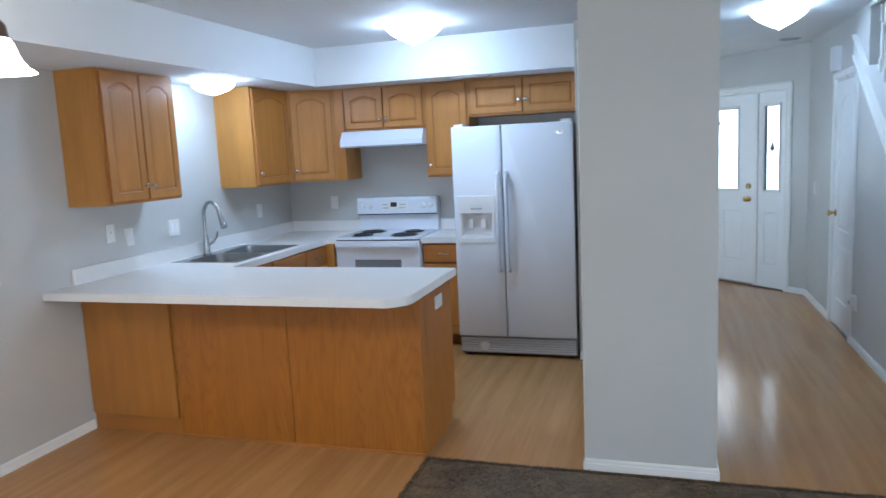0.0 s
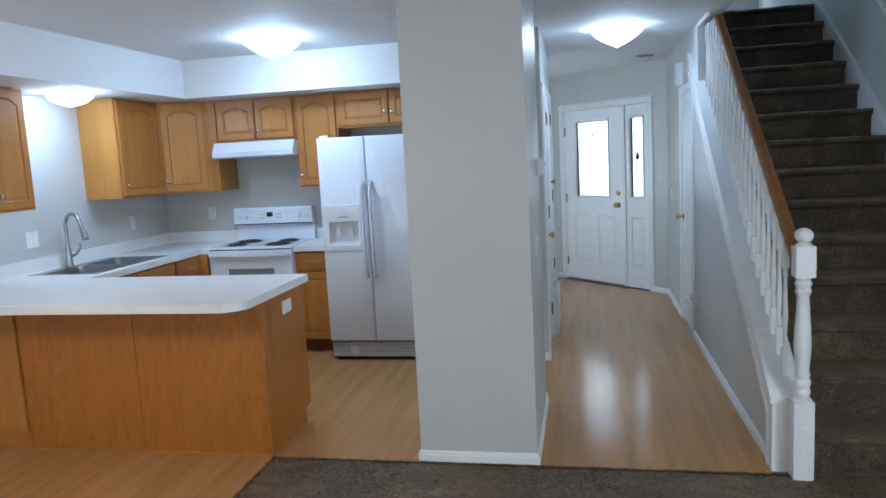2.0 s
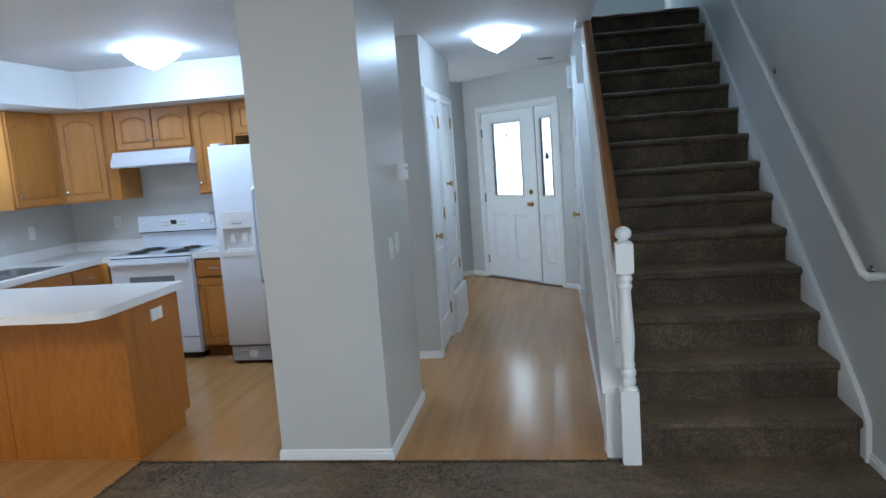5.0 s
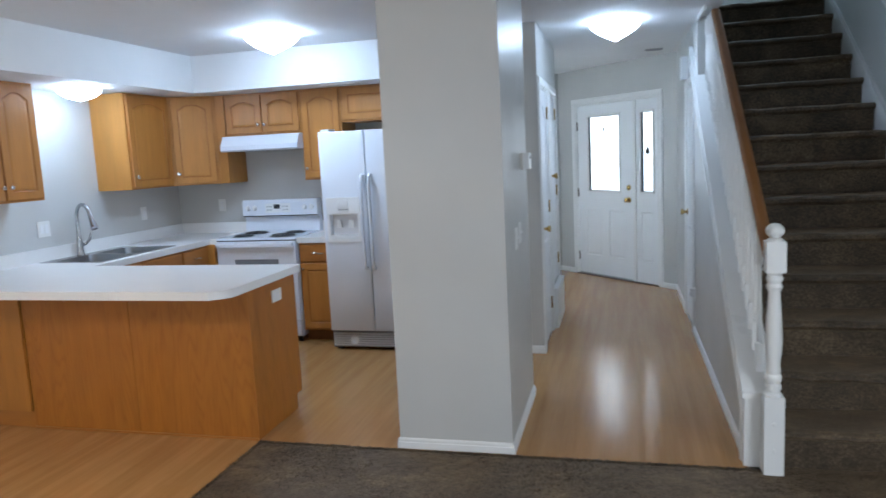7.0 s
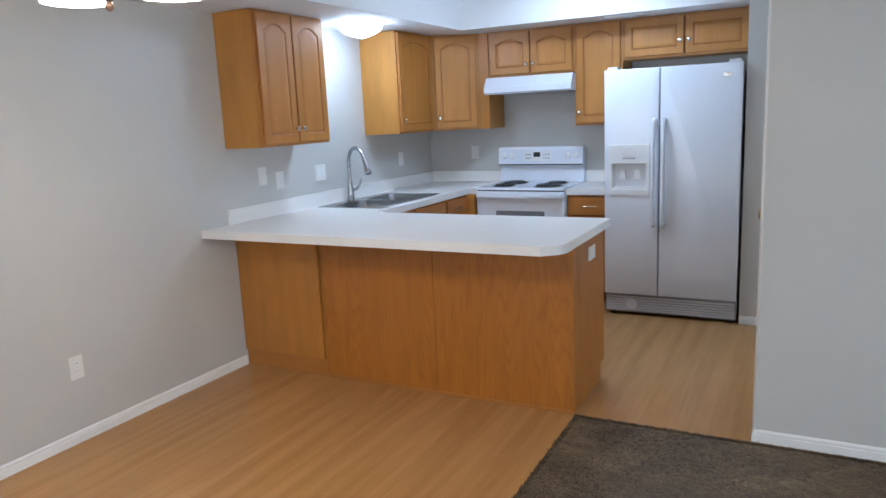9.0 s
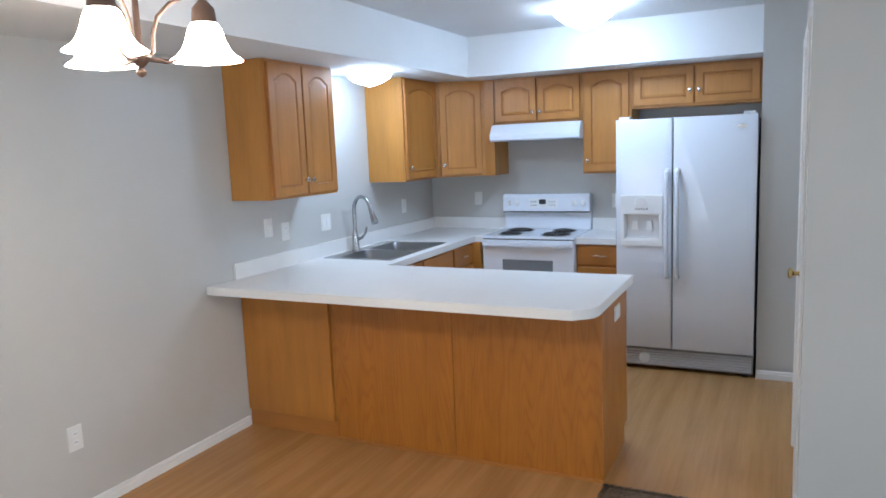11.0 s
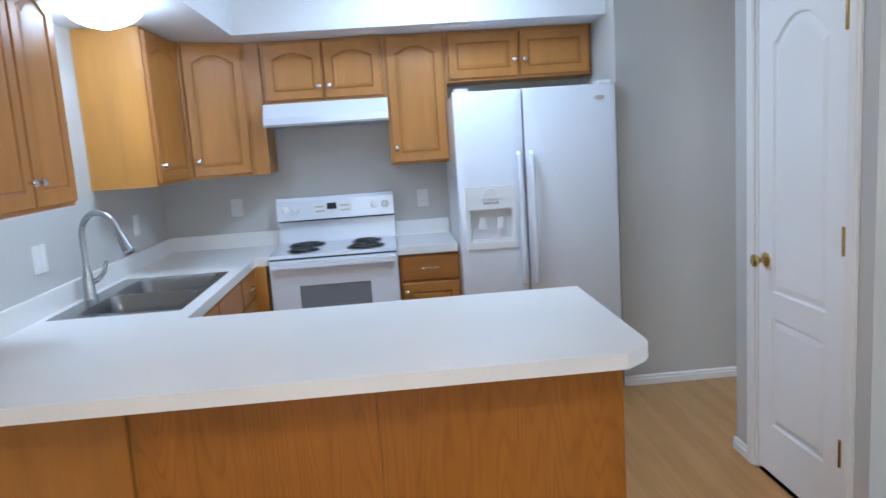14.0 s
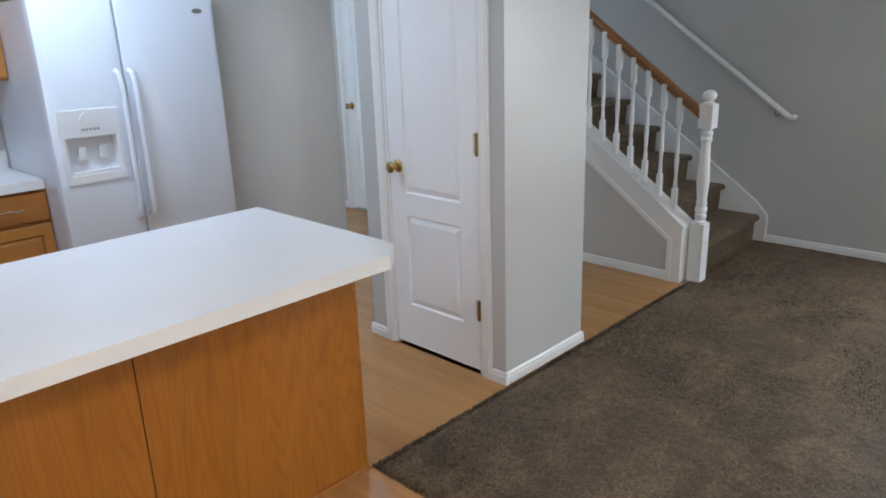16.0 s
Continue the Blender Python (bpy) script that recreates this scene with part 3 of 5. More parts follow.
def glazed(root, g, kind):
    x0, x1, z0, z1 = g
    bm = bmesh.new()
    rings(bm, [(outline(x0 - 0.025, x1 + 0.025, z0 - 0.025, z1 + 0.025), 0.0), (outline(x0 - 0.022, x1 + 0.022, z0 - 0.022, z1 + 0.022), -0.010), (outline(x0 - 0.006, x1 + 0.006, z0 - 0.006, z1 + 0.006), -0.010), (outline(x0, x1, z0, z1), 0.0), (outline(x0, x1, z0, z1), 0.012)], False)
    part("glazing_frame", bm, TRIM, root)
    bm = bmesh.new()
    prof = [(x0, z0), (x1, z0), (x1, z1), (x0, z1)]
    for a, b in zip(prof, prof[1:] + prof[:1]):
        tube(bm, [(a[0], 0.012, a[1]), (b[0], 0.012, b[1])], 0.006, 6)
    part("gasket", bm, DARK, root, "dark glazing bead")
    pane = block("pane", (x0, x1, 0.014, 0.020, z0, z1), GLASS, root, "etched bright glass pane")
    pane.visible_shadow = False
    bm = bmesh.new()
    cx, w2 = (x0 + x1) / 2, (x1 - x0) / 2
    if kind == "front":
        zt = z1 - 0.15
        tube(bm, [(cx + math.sin(a) * w2 * 0.5, 0.012, z0 + 0.30 - math.cos(a) * 0.17) for a in [radians(d) for d in range(-75, 76, 10)]], 0.004, 5)
        lathe(bm, [(0.002, zt - 0.035), (0.015, zt), (0.002, zt + 0.035)], 8, (cx, 0.011, 0))
    else:
        lathe(bm, [(0.002, z0 + 0.40), (0.03, z0 + 0.43), (0.006, z0 + 0.50)], 8, (cx, 0.012, 0))
    part("glass_ornament", bm, CAME, root, "leaded ornament in the glass")


front_door()
tagged(block("pane_dining", (-2.6, -1.4, REAR - 0.07, REAR - 0.06, 0.7, 2.0), PANE, label="clear window pane"), kind="structure").visible_shadow = False
tagged(block("pane_rear", (-0.3, 2.1, REAR - 0.07, REAR - 0.06, 0.25, 2.15), PANE, label="clear window pane"), kind="structure").visible_shadow = False
tagged(block("pane_side", (WALL_R + 0.06, WALL_R + 0.07, 0.7, 2.3, 0.45, 1.95), PANE, label="clear window pane"), kind="structure").visible_shadow = False
tagged(block("pane_upstairs", (1.9, 2.7, Y_END + 0.06, Y_END + 0.07, 3.6, 4.8), PANE, label="clear window pane"), kind="structure").visible_shadow = False


at_entry(tagged(block("backdrop", (-5.0, 7.0, 2.4, 2.45, -0.28, 5.5), BACKDROP, label="bright overexposed daylight outside the front door"), kind="structure"))


# ---- stairs ----
def stairs():
    root = thing("staircase", Matrix(), "straight staircase covered in dark brown carpet rising along the wall", "stairs")
    x0, x1 = ST_X0 + 0.012, WALL_R - 0.018
    for k in range(1, STEPS + 1):
        y, z = NOSE0 + (k - 1) * GOING, k * RISE
        nose = [(y + 0.035, z - RISE - 0.012), (y + 0.03, z - 0.055), (y + 0.008, z - 0.045), (y - 0.004, z - 0.030), (y - 0.002, z - 0.012), (y + 0.012, z - 0.001), (y + 0.03, z), (y + GOING + 0.036, z), (y + GOING + 0.036, z - RISE)]
        bm = bmesh.new()
        n = 34
        cols = []
        for i in range(n + 1):
            x = x0 + (x1 - x0) * i / n
            e = min(x - x0, x1 - x) < 0.001
            c = []
            for j, (py, pz) in enumerate(nose):
                wob = 0.006 * noise.noise(Vector((x * 7, py * 3 + k, pz * 3))) + 0.003 * noise.noise(Vector((x * 25, k * 3.3, j)))
                if j in (0, 8):
                    wob = 0
                c.append(bm.verts.new((x, py + (wob if j < 5 else 0), pz + (wob if 2 <= j < 8 else 0))))
            cols.append(c)
        for a, b in zip(cols, cols[1:]):
            for j in range(len(nose) - 1):
                bm.faces.new((a[j], b[j], b[j + 1], a[j + 1]))
        bm.faces.new(cols[0]), bm.faces.new(cols[-1][::-1])
        part("step", bm, CARPET, root, "carpeted step with a rounded nosing", smooth=True)
    # skirt board on the right wall
    bm = bmesh.new()
    y1 = NOSE0 + GOING * 13
    sk = 0.065
    prism(bm, [(3.555, 0), (3.555, RISE + 0.0), (3.64, RISE + sk + 0.02), (y1, RISE * 14 + sk), (y1, 2.5), (3.8, 0)], "x", WALL_R - 0.017, WALL_R)
    part("skirt_board", bm, TRIM, root, "white painted stair skirt board")
    bm = bmesh.new()
    prism(bm, [(3.545, 0), (3.545, RISE + 0.005), (3.635, RISE + sk + 0.035), (y1, RISE * 14 + sk + 0.015), (y1, RISE * 14 + sk), (3.645, RISE + sk + 0.018), (3.558, RISE), (3.558, 0)], "x", WALL_R - 0.026, WALL_R)
    part("skirt_cap", bm, TRIM, root, "white moulded edge of the skirt board")


stairs()


def stringer():
    root = thing("stringer_trim", Matrix(), "white painted sloping stringer and cap on the low stair wall", "stair stringer")
    tagged(root, kind="structure")
    y0, y1 = 3.64, 6.28

    def line(y, off):
        return cap_z(y) + off
    bm = bmesh.new()
    prism(bm, [(y0 - 0.02, line(y0 - 0.02, -0.03)), (y1, line(y1, -0.03)), (y1, line(y1, 0.0)), (y0 - 0.02, line(y0 - 0.02, 0.0))], "x", HALL_R - 0.03, ST_X0 + 0.012)
    part("cap", bm, TRIM, root, bevel=0.004)
    for a, b, t_ in ((-0.03, -0.15, 0.018), (-0.15, -0.185, 0.026)):
        bm = bmesh.new()
        off = 0.0 if t_ < 0.02 else 0.0
        yl = y0 + (0.10 if a > -0.1 else 0.13)
        if a > -0.1:
            prism(bm, [(y0 - 0.01, 0), (y0 - 0.01, line(y0 - 0.01, a)), (y1, line(y1, a)), (y1, line(y1, b)), (y0 + 0.052, line(y0 + 0.052, b)), (y0 + 0.052, 0)], "x", HALL_R - t_, HALL_R)
            part("fascia", bm, TRIM, root)
        else:
            prism(bm, [(y0 + 0.052, 0), (y0 + 0.052, line(y0 + 0.052, a)), (y1, line(y1, a)), (y1, line(y1, b)), (y0 + 0.082, line(y0 + 0.082, b)), (y0 + 0.082, 0)], "x", HALL_R - t_, HALL_R)
            part("edge_moulding", bm, TRIM, root)
    block("end_face", (HALL_R + 0.0005, ST_X0 + 0.01, 3.628, 3.66, 0, cap_z(3.64) - 0.03), TRIM, root)
    bm = bmesh.new()
    prism(bm, [(y0 + 0.02, 0), (y0 + 0.02, line(y0 + 0.02, -0.03)), (y1 - 0.3, line(y1 - 0.3, -0.03)), (y1 - 0.3, line(y1 - 0.3, -0.33)), (y0 + 0.4, 0)], "x", ST_X0 + 0.001, ST_X0 + 0.011)
    part("inner_fascia", bm, TRIM, root)


stringer()


def newel_post():
    cx, cy = 1.786, 3.573
    root = thing("newel_post", pose(cx, cy, 0), "white turned newel post with ball top at the stair foot", "newel post")
    root.scale = (1, 1, 1.0137)
    s = 0.044
    block("base_block", (-s, s, -s, s, 0, 0.375), TRIM, root, bevel=0.006)
    bm = bmesh.new()
    lathe(bm, [(0.040, 0.37), (0.040, 0.385), (0.030, 0.395), (0.036, 0.41), (0.036, 0.425), (0.030, 0.435), (0.037, 0.45), (0.037, 0.47), (0.030, 0.48), (0.034, 0.50), (0.029, 0.52), (0.033, 0.56), (0.038, 0.63), (0.035, 0.70), (0.029, 0.80), (0.026, 0.86), (0.033, 0.875), (0.036, 0.885), (0.029, 0.90), (0.036, 0.915), (0.036, 0.925), (0.030, 0.935), (0.036, 0.95), (0.036, 0.955)], 24)
    part("turned_shaft", bm, TRIM, root, smooth=True)
    block("top_block", (-s * 0.95, s * 0.95, -s * 0.95, s * 0.95, 0.95, 1.09), TRIM, root, bevel=0.016, )
    bm = bmesh.new()
    ball = [(0.040 * math.sin(a), 1.136 - 0.034 * math.cos(a)) for a in [radians(d) for d in range(30, 178, 12)]]
    lathe(bm, [(0.036, 1.088), (0.034, 1.098), (0.022, 1.104)] + ball + [(0.002, 1.1702)], 24)
    part("ball_top", bm, TRIM, root, smooth=True)
    for z in (0.12, 0.25):
        bm = bmesh.new()
        lathe(bm, [(0.010, -s), (0.009, -s - 0.003), (0.002, -s - 0.0045)], 10, (0, 0, z), "y")
        part("screw_plug", bm, TRIM, root, smooth=True)


newel_post()


def baluster(y, z0, z1):
    root = thing("baluster", pose(1.752, y, z0), "white turned wooden baluster below the oak handrail", "baluster", "stair balusters")
    h = z1 - z0
    s = 0.0155
    bm = bmesh.new()
    box(bm, -s, s, -s, s, -0.02, h * 0.19)
    part("lower_block", bm, TRIM, root, bevel=0.002)
    bm = bmesh.new()
    a, b = h * 0.19, h * 0.79
    d = b - a
    lathe(bm, [(0.014, a), (0.010, a + 0.02 * d), (0.0145, a + 0.05 * d), (0.010, a + 0.08 * d), (0.0135, a + 0.11 * d), (0.009, a + 0.15 * d), (0.012, a + 0.3 * d), (0.0145, a + 0.42 * d), (0.012, a + 0.55 * d), (0.009, a + 0.8 * d), (0.009, a + 0.88 * d), (0.0135, a + 0.92 * d), (0.010, a + 0.95 * d), (0.014, b)], 12)
    part("turned_middle", bm, TRIM, root, smooth=True)
    bm = bmesh.new()
    box(bm, -s, s, -s, s, h * 0.79, h + 0.02)
    part("upper_block", bm, TRIM, root, bevel=0.002)
    return root


RAIL_Y0, RAIL_Y1 = 3.61, 5.50


first = baluster(3.735, cap_z(3.735), cap_z(3.735) + 0.66)
n_bal = 17
for k in range(1, n_bal):
    y = 3.735 + k * 0.1065
    copy_thing(first, pose(1.752, y, cap_z(y)))
for k in range(n_bal, 21):
    y = 3.735 + k * 0.1065
    baluster(y, cap_z(y), min(cap_z(y) + 0.66, CEIL - 0.05))
tagged(block("ceiling_edge_trim", (HALL_R - 0.006, HALL_R + 0.012, 5.46, 5.93, CEIL - 0.028, CEIL - 0.001), TRIM, label="white trim along the ceiling edge by the stairs"), kind="structure")


def sweep_y(prof, y0, y1, zf, x):
    bm = bmesh.new()
    lo, hi = ([bm.verts.new((x + px_, y, zf(y) + pz_)) for px_, pz_ in prof] for y in (y0, y1))
    bm.faces.new(lo), bm.faces.new(hi[::-1])
    for i in range(len(prof)):
        j = (i + 1) % len(prof)
        bm.faces.new((lo[i], lo[j], hi[j], hi[i]))
    return bm


def handrails():
    root = thing("handrail", Matrix(), "honey oak handrail over the white balusters", "handrail")
    prof = [(-0.022, -0.03), (0.022, -0.03), (0.024, -0.012), (0.018, -0.004), (0.030, 0.008), (0.028, 0.022), (0.014, 0.032), (-0.014, 0.032), (-0.028, 0.022), (-0.030, 0.008), (-0.018, -0.004), (-0.024, -0.012)]
    part("rail", sweep_y(prof, RAIL_Y0, RAIL_Y1, lambda y: cap_z(y) + 0.685, 1.765), OAK_RAIL, root)
    root2 = thing("wall_handrail", Matrix(), "white painted round handrail on metal brackets along the stair wall", "handrail")
    r, pts = 0.019, []
    z_ = lambda y: 0.955 + (y - 3.49) * 0.735
    pts = [(2.80, 3.46, z_(3.46)), (2.80, 7.2, z_(7.2))]
    bm = bmesh.new()
    tube(bm, [(WALL_R, 3.44, z_(3.44)), (2.815, 3.44, z_(3.44)), (2.80, 3.46, z_(3.46)), *pts[1:]], r, 14)
    part("rail", bm, TRIM, root2, smooth=True)
    for y in (3.55, 4.95, 6.3):
        bm = bmesh.new()
        tube(bm, [(WALL_R - 0.002, y, z_(y) - 0.07), (2.84, y, z_(y) - 0.075), (2.803, y, z_(y) - 0.045), (2.80, y, z_(y) - 0.015)], 0.006, 8)
        lathe(bm, [(0.022, WALL_R - 0.001), (0.020, WALL_R - 0.008), (0.008, WALL_R - 0.010)], 12, (0, y, z_(y) - 0.07), "x")
        part("bracket", bm, NICKEL, root2, "dull metal rail bracket", smooth=True)


handrails()


# ---- ceiling lamps ----
def bowl_lamp(x, y, z, r, material, label, point=1.9, deep=0.126):
    root = thing("ceiling_lamp", pose(x, y, z), label, "ceiling light", "bowl ceiling lights")
    bm = bmesh.new()
    lathe(bm, [(r * 0.62, 0), (r * 0.62, -0.018), (r * 0.55, -0.022)], 32)
    part("canopy", bm, TRIM, root, smooth=True)
    bm = bmesh.new()
    prof = [(r * (1 - u ** point) ** (1.0 if point < 2 else 0.8), -0.024 - deep * u ** 1.15) for u in [k / 11 for k in range(11)]]
    lathe(bm, [(r * 0.9, -0.018)] + prof + [(0.006, -0.024 - deep)], 40, caps=False)
    part("glass_bowl", bm, material, root, "lit frosted glass bowl", smooth=True)
    bm = bmesh.new()
    lathe(bm, [(0.008, -0.022 - deep), (0.010, -0.028 - deep), (0.005, -0.036 - deep), (0.001, -0.040 - deep)], 12)
    part("finial", bm, NICKEL, root, smooth=True)
    return root


bowl_lamp(-1.31, 4.96, CEIL, 0.195, BOWL, "round frosted glass bowl lamp, lit, on the kitchen ceiling")
bowl_lamp(1.09, 5.76, CEIL, 0.185, BOWL_HALL, "round frosted glass bowl lamp, lit, on the hall ceiling")
bowl_lamp(-2.72, 4.64, SOF_Z, 0.148, BOWL_SINK, "round frosted glass bowl lamp, lit, under the soffit above the sink", 2.4, 0.078)


def chandelier():
    K = 1.16
    root = thing("chandelier", Matrix.Translation((-1.727, 1.803, 1.864 - K * 1.82)) @ Matrix.Diagonal((K, K, K, 1)), "bronze chandelier with curved arms and lit white bell glass shades", "chandelier")
    bm = bmesh.new()
    lathe(bm, [(0.002, 1.820), (0.009, 1.825), (0.012, 1.832), (0.006, 1.842), (0.016, 1.852), (0.026, 1.865), (0.020, 1.885), (0.008, 1.90), (0.006, 2.10), (0.016, 2.12), (0.024, 2.15), (0.014, 2.19), (0.006, 2.21), (0.005, 2.352)], 16)
    part("stem", bm, BRONZE, root, smooth=True)
    bm = bmesh.new()
    lathe(bm, [(0.055, 2.368), (0.052, 2.352), (0.02, 2.339), (0.006, 2.333)], 24)
    part("canopy", bm, BRONZE, root, smooth=True)
    for k in range(3):
        a = radians(CH_A0 + 120 * k)
        c, s = math.cos(a), math.sin(a)

        def at(r, z):
            return (r * c, r * s, z)
        bm = bmesh.new()
        tube(bm, [at(0.015, 1.865), at(0.030, 1.880), at(0.032, 1.92), at(0.045, 1.96), at(0.075, 1.992), at(0.11, 2.008), at(0.140, 2.010), at(0.150, 2.0)], 0.0050, 10)
        tube(bm, [at(0.018, 1.862), at(0.06, 1.857), at(0.085, 1.865), at(0.092, 1.878)], [0.006, 0.006, 0.005, 0.003], 8)
        part("arm", bm, BRONZE, root, smooth=True)
        bm = bmesh.new()
        lathe(bm, [(0.006, 2.005), (0.013, 1.998), (0.026, 1.983), (0.029, 1.958), (0.031, 1.942)], 20, at(0.150, 0))
        part("socket_cup", bm, BRONZE, root, smooth=True)
        bm = bmesh.new()
        lathe(bm, [(0.028, 1.950), (0.034, 1.945), (0.041, 1.930), (0.047, 1.908), (0.056, 1.888), (0.068, 1.873), (0.082, 1.864), (0.086, 1.860), (0.081, 1.861), (0.066, 1.869), (0.052, 1.886), (0.042, 1.91)], 28, at(0.150, 0), caps=False)
        part("bell_shade", bm, BELL, root, "lit white bell glass shade", smooth=True)
        bm = bmesh.new()
        lathe(bm, [(0.012, 1.93), (0.020, 1.905), (0.026, 1.885), (0.023, 1.862), (0.010, 1.851), (0.001, 1.849)], 16, at(0.150, 0))
        part("bulb", bm, BULB, root, "glowing frosted bulb", smooth=True)


BULB = glow("lit_bulb", (1.0, 0.86, 0.70), 130)
CH_A0 = 52
chandelier()


# ---- kitchen cabinets ----
def pull_knob(parent, x, z, y):
    bm = bmesh.new()
    lathe(bm, [(0.007, y), (0.006, y - 0.012), (0.011, y - 0.016), (0.0155, y - 0.022), (0.014, y - 0.028), (0.006, y - 0.031)], 16, (x, 0, z), "y")
    return part("knob", bm, NICKEL, parent, "round satin nickel knob", smooth=True)


def bow_pull(parent, x, z, y):
    bm = bmesh.new()
    tube(bm, [(x - 0.052, y + 0.002, z), (x - 0.050, y - 0.018, z), (x - 0.034, y - 0.024, z), (x - 0.015, y - 0.022, z + 0.006), (x, y - 0.026, z), (x + 0.015, y - 0.022, z - 0.006), (x + 0.034, y - 0.024, z), (x + 0.050, y - 0.018, z), (x + 0.052, y + 0.002, z)], 0.0045, 8)
    return part("pull", bm, NICKEL, parent, "satin nickel drawer pull", smooth=True)


def cab_door(root, x0, z0, w, h, arch, knob_side, knob_z, rail=0.052):
    d = new("door")
    d.parent = root
    d.location = (x0, -0.020, z0)
    top = rail + 0.004
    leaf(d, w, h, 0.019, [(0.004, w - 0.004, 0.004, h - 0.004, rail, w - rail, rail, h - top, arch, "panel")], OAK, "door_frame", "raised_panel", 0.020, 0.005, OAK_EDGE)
    if knob_side:
        pull_knob(d, 0.026 if knob_side == "l" else w - 0.026, knob_z, 0)
    return d


def drawer(root, x0, z0, w, h, pull=True):
    d = new("drawer")
    d.parent = root
    d.location = (x0, -0.020, z0)
    bm = bmesh.new()
    rings(bm, [(outline(0, w, 0, h, 0, 1), 0.019), (outline(0, w, 0, h, 0, 1), 0.004), (outline(0.006, w - 0.006, 0.006, h - 0.006, 0, 1), 0.0)])
    set_edge(part("drawer_front", bm, OAK_H, d), OAK_EDGE)
    if pull:
        bow_pull(d, w / 2, h / 2, 0)
    return d


def upper_cabinet(m, w, h, d, doors, label, arch=0.04, knob="pair", knob_z=0.085, group="kitchen wall cabinets"):
    root = thing("wall_cabinet", m, label, "kitchen cabinet", group)
    bm = bmesh.new()
    box(bm, 0, w, 0.019, d - 0.001, 0.0, h)
    part("body", bm, OAK_SIDE, root)
    bm = bmesh.new()
    f = 0.038
    box(bm, 0, f, 0, 0.019, 0, h), box(bm, w - f, w, 0, 0.019, 0, h)
    box(bm, f, w - f, 0, 0.019, 0, f), box(bm, f, w - f, 0, 0.019, h - f, h)
    if doors == 2:
        box(bm, w / 2 - f / 2, w / 2 + f / 2, 0, 0.019, f, h - f)
    part("face_frame", bm, OAK, root)
    g = 0.016
    if doors == 1:
        cab_door(root, g, g, w - 2 * g, h - 2 * g, arch, knob, knob_z)
    else:
        dw = w / 2 - g - 0.005
        cab_door(root, g, g, dw, h - 2 * g, arch, "r", knob_z)
        cab_door(root, w - g - dw, g, dw, h - 2 * g, arch, "l", knob_z)
    return root


UP_Z0, UP_Z1 = 1.395, SOF_Z - 0.003
upper_cabinet(faced(-2.785, 3.600, UP_Z0 - 0.014, 90), 0.665, UP_Z1 - UP_Z0 + 0.014, -2.785 - WALL_L, 2, "honey oak two-door wall cabinet beside the dining area, doors closed")
upper_cabinet(faced(-2.755, 5.150, UP_Z0, 90), 0.563, UP_Z1 - UP_Z0, -2.755 - WALL_L, 1, "honey oak one-door wall cabinet beside the sink, door closed", knob="l")


def corner_cabinet():
    a, b = Vector((-2.755, 5.713, 0)), Vector((-2.405, 5.925, 0))
    root = thing("wall_cabinet", pose(a.x, a.y, UP_Z0, 0, 0, math.degrees(math.atan2(b.y - a.y, b.x - a.x))), "honey oak diagonal corner wall cabinet over the worktop, door closed", "kitchen cabinet", "kitchen wall cabinets")
    inv = root.matrix_world.inverted()
    h, w = UP_Z1 - UP_Z0, (b - a).length
    pts = [inv @ Vector((x, y, 0)) for x, y in ((a.x, a.y), (b.x, b.y), (b.x, WALL_B - 0.001), (WALL_L + 0.001, WALL_B - 0.001), (WALL_L + 0.001, a.y))]
    bm = bmesh.new()
    prism(bm, [(p.x, p.y) for p in pts], "z", 0, h)
    part("body", bm, OAK_SIDE, root)
    cab_door(root, 0.03, 0.016, w - 0.06, h - 0.032, 0.04, "l", 0.085)
    for k, x in enumerate((0.0, w - 0.028)):
        block("face_stile", (x, x + 0.028, -0.003, 0, 0, h), OAK, root)


corner_cabinet()
fill = thing("cabinet_filler", pose(-2.405, 5.925, UP_Z0), "honey oak filler panel between the corner cabinet and the range hood", "kitchen cabinet")
block("side_panel", (0.002, 0.084, 0.012, 0.32, 0, UP_Z1 - UP_Z0), OAK_SIDE, fill)
block("front_stile", (0.002, 0.084, -0.004, 0.012, 0, UP_Z1 - UP_Z0), OAK, fill)
upper_cabinet(pose(-2.315, 5.925, 1.812), 0.735, UP_Z1 - 1.812, 0.32, 2, "short honey oak two-door wall cabinet above the range hood, closed", knob_z=0.07, arch=0.034)
upper_cabinet(pose(-1.578, 5.925, UP_Z0), 0.375, UP_Z1 - UP_Z0, 0.32, 1, "honey oak one-door wall cabinet between hood and refrigerator, closed", knob="l")
fc = upper_cabinet(pose(-1.201, 5.925, 1.875), 0.905, UP_Z1 - 1.875, 0.32, 2, "low honey oak two-door cabinet above the refrigerator, closed", arch=0.0, knob_z=0.095)


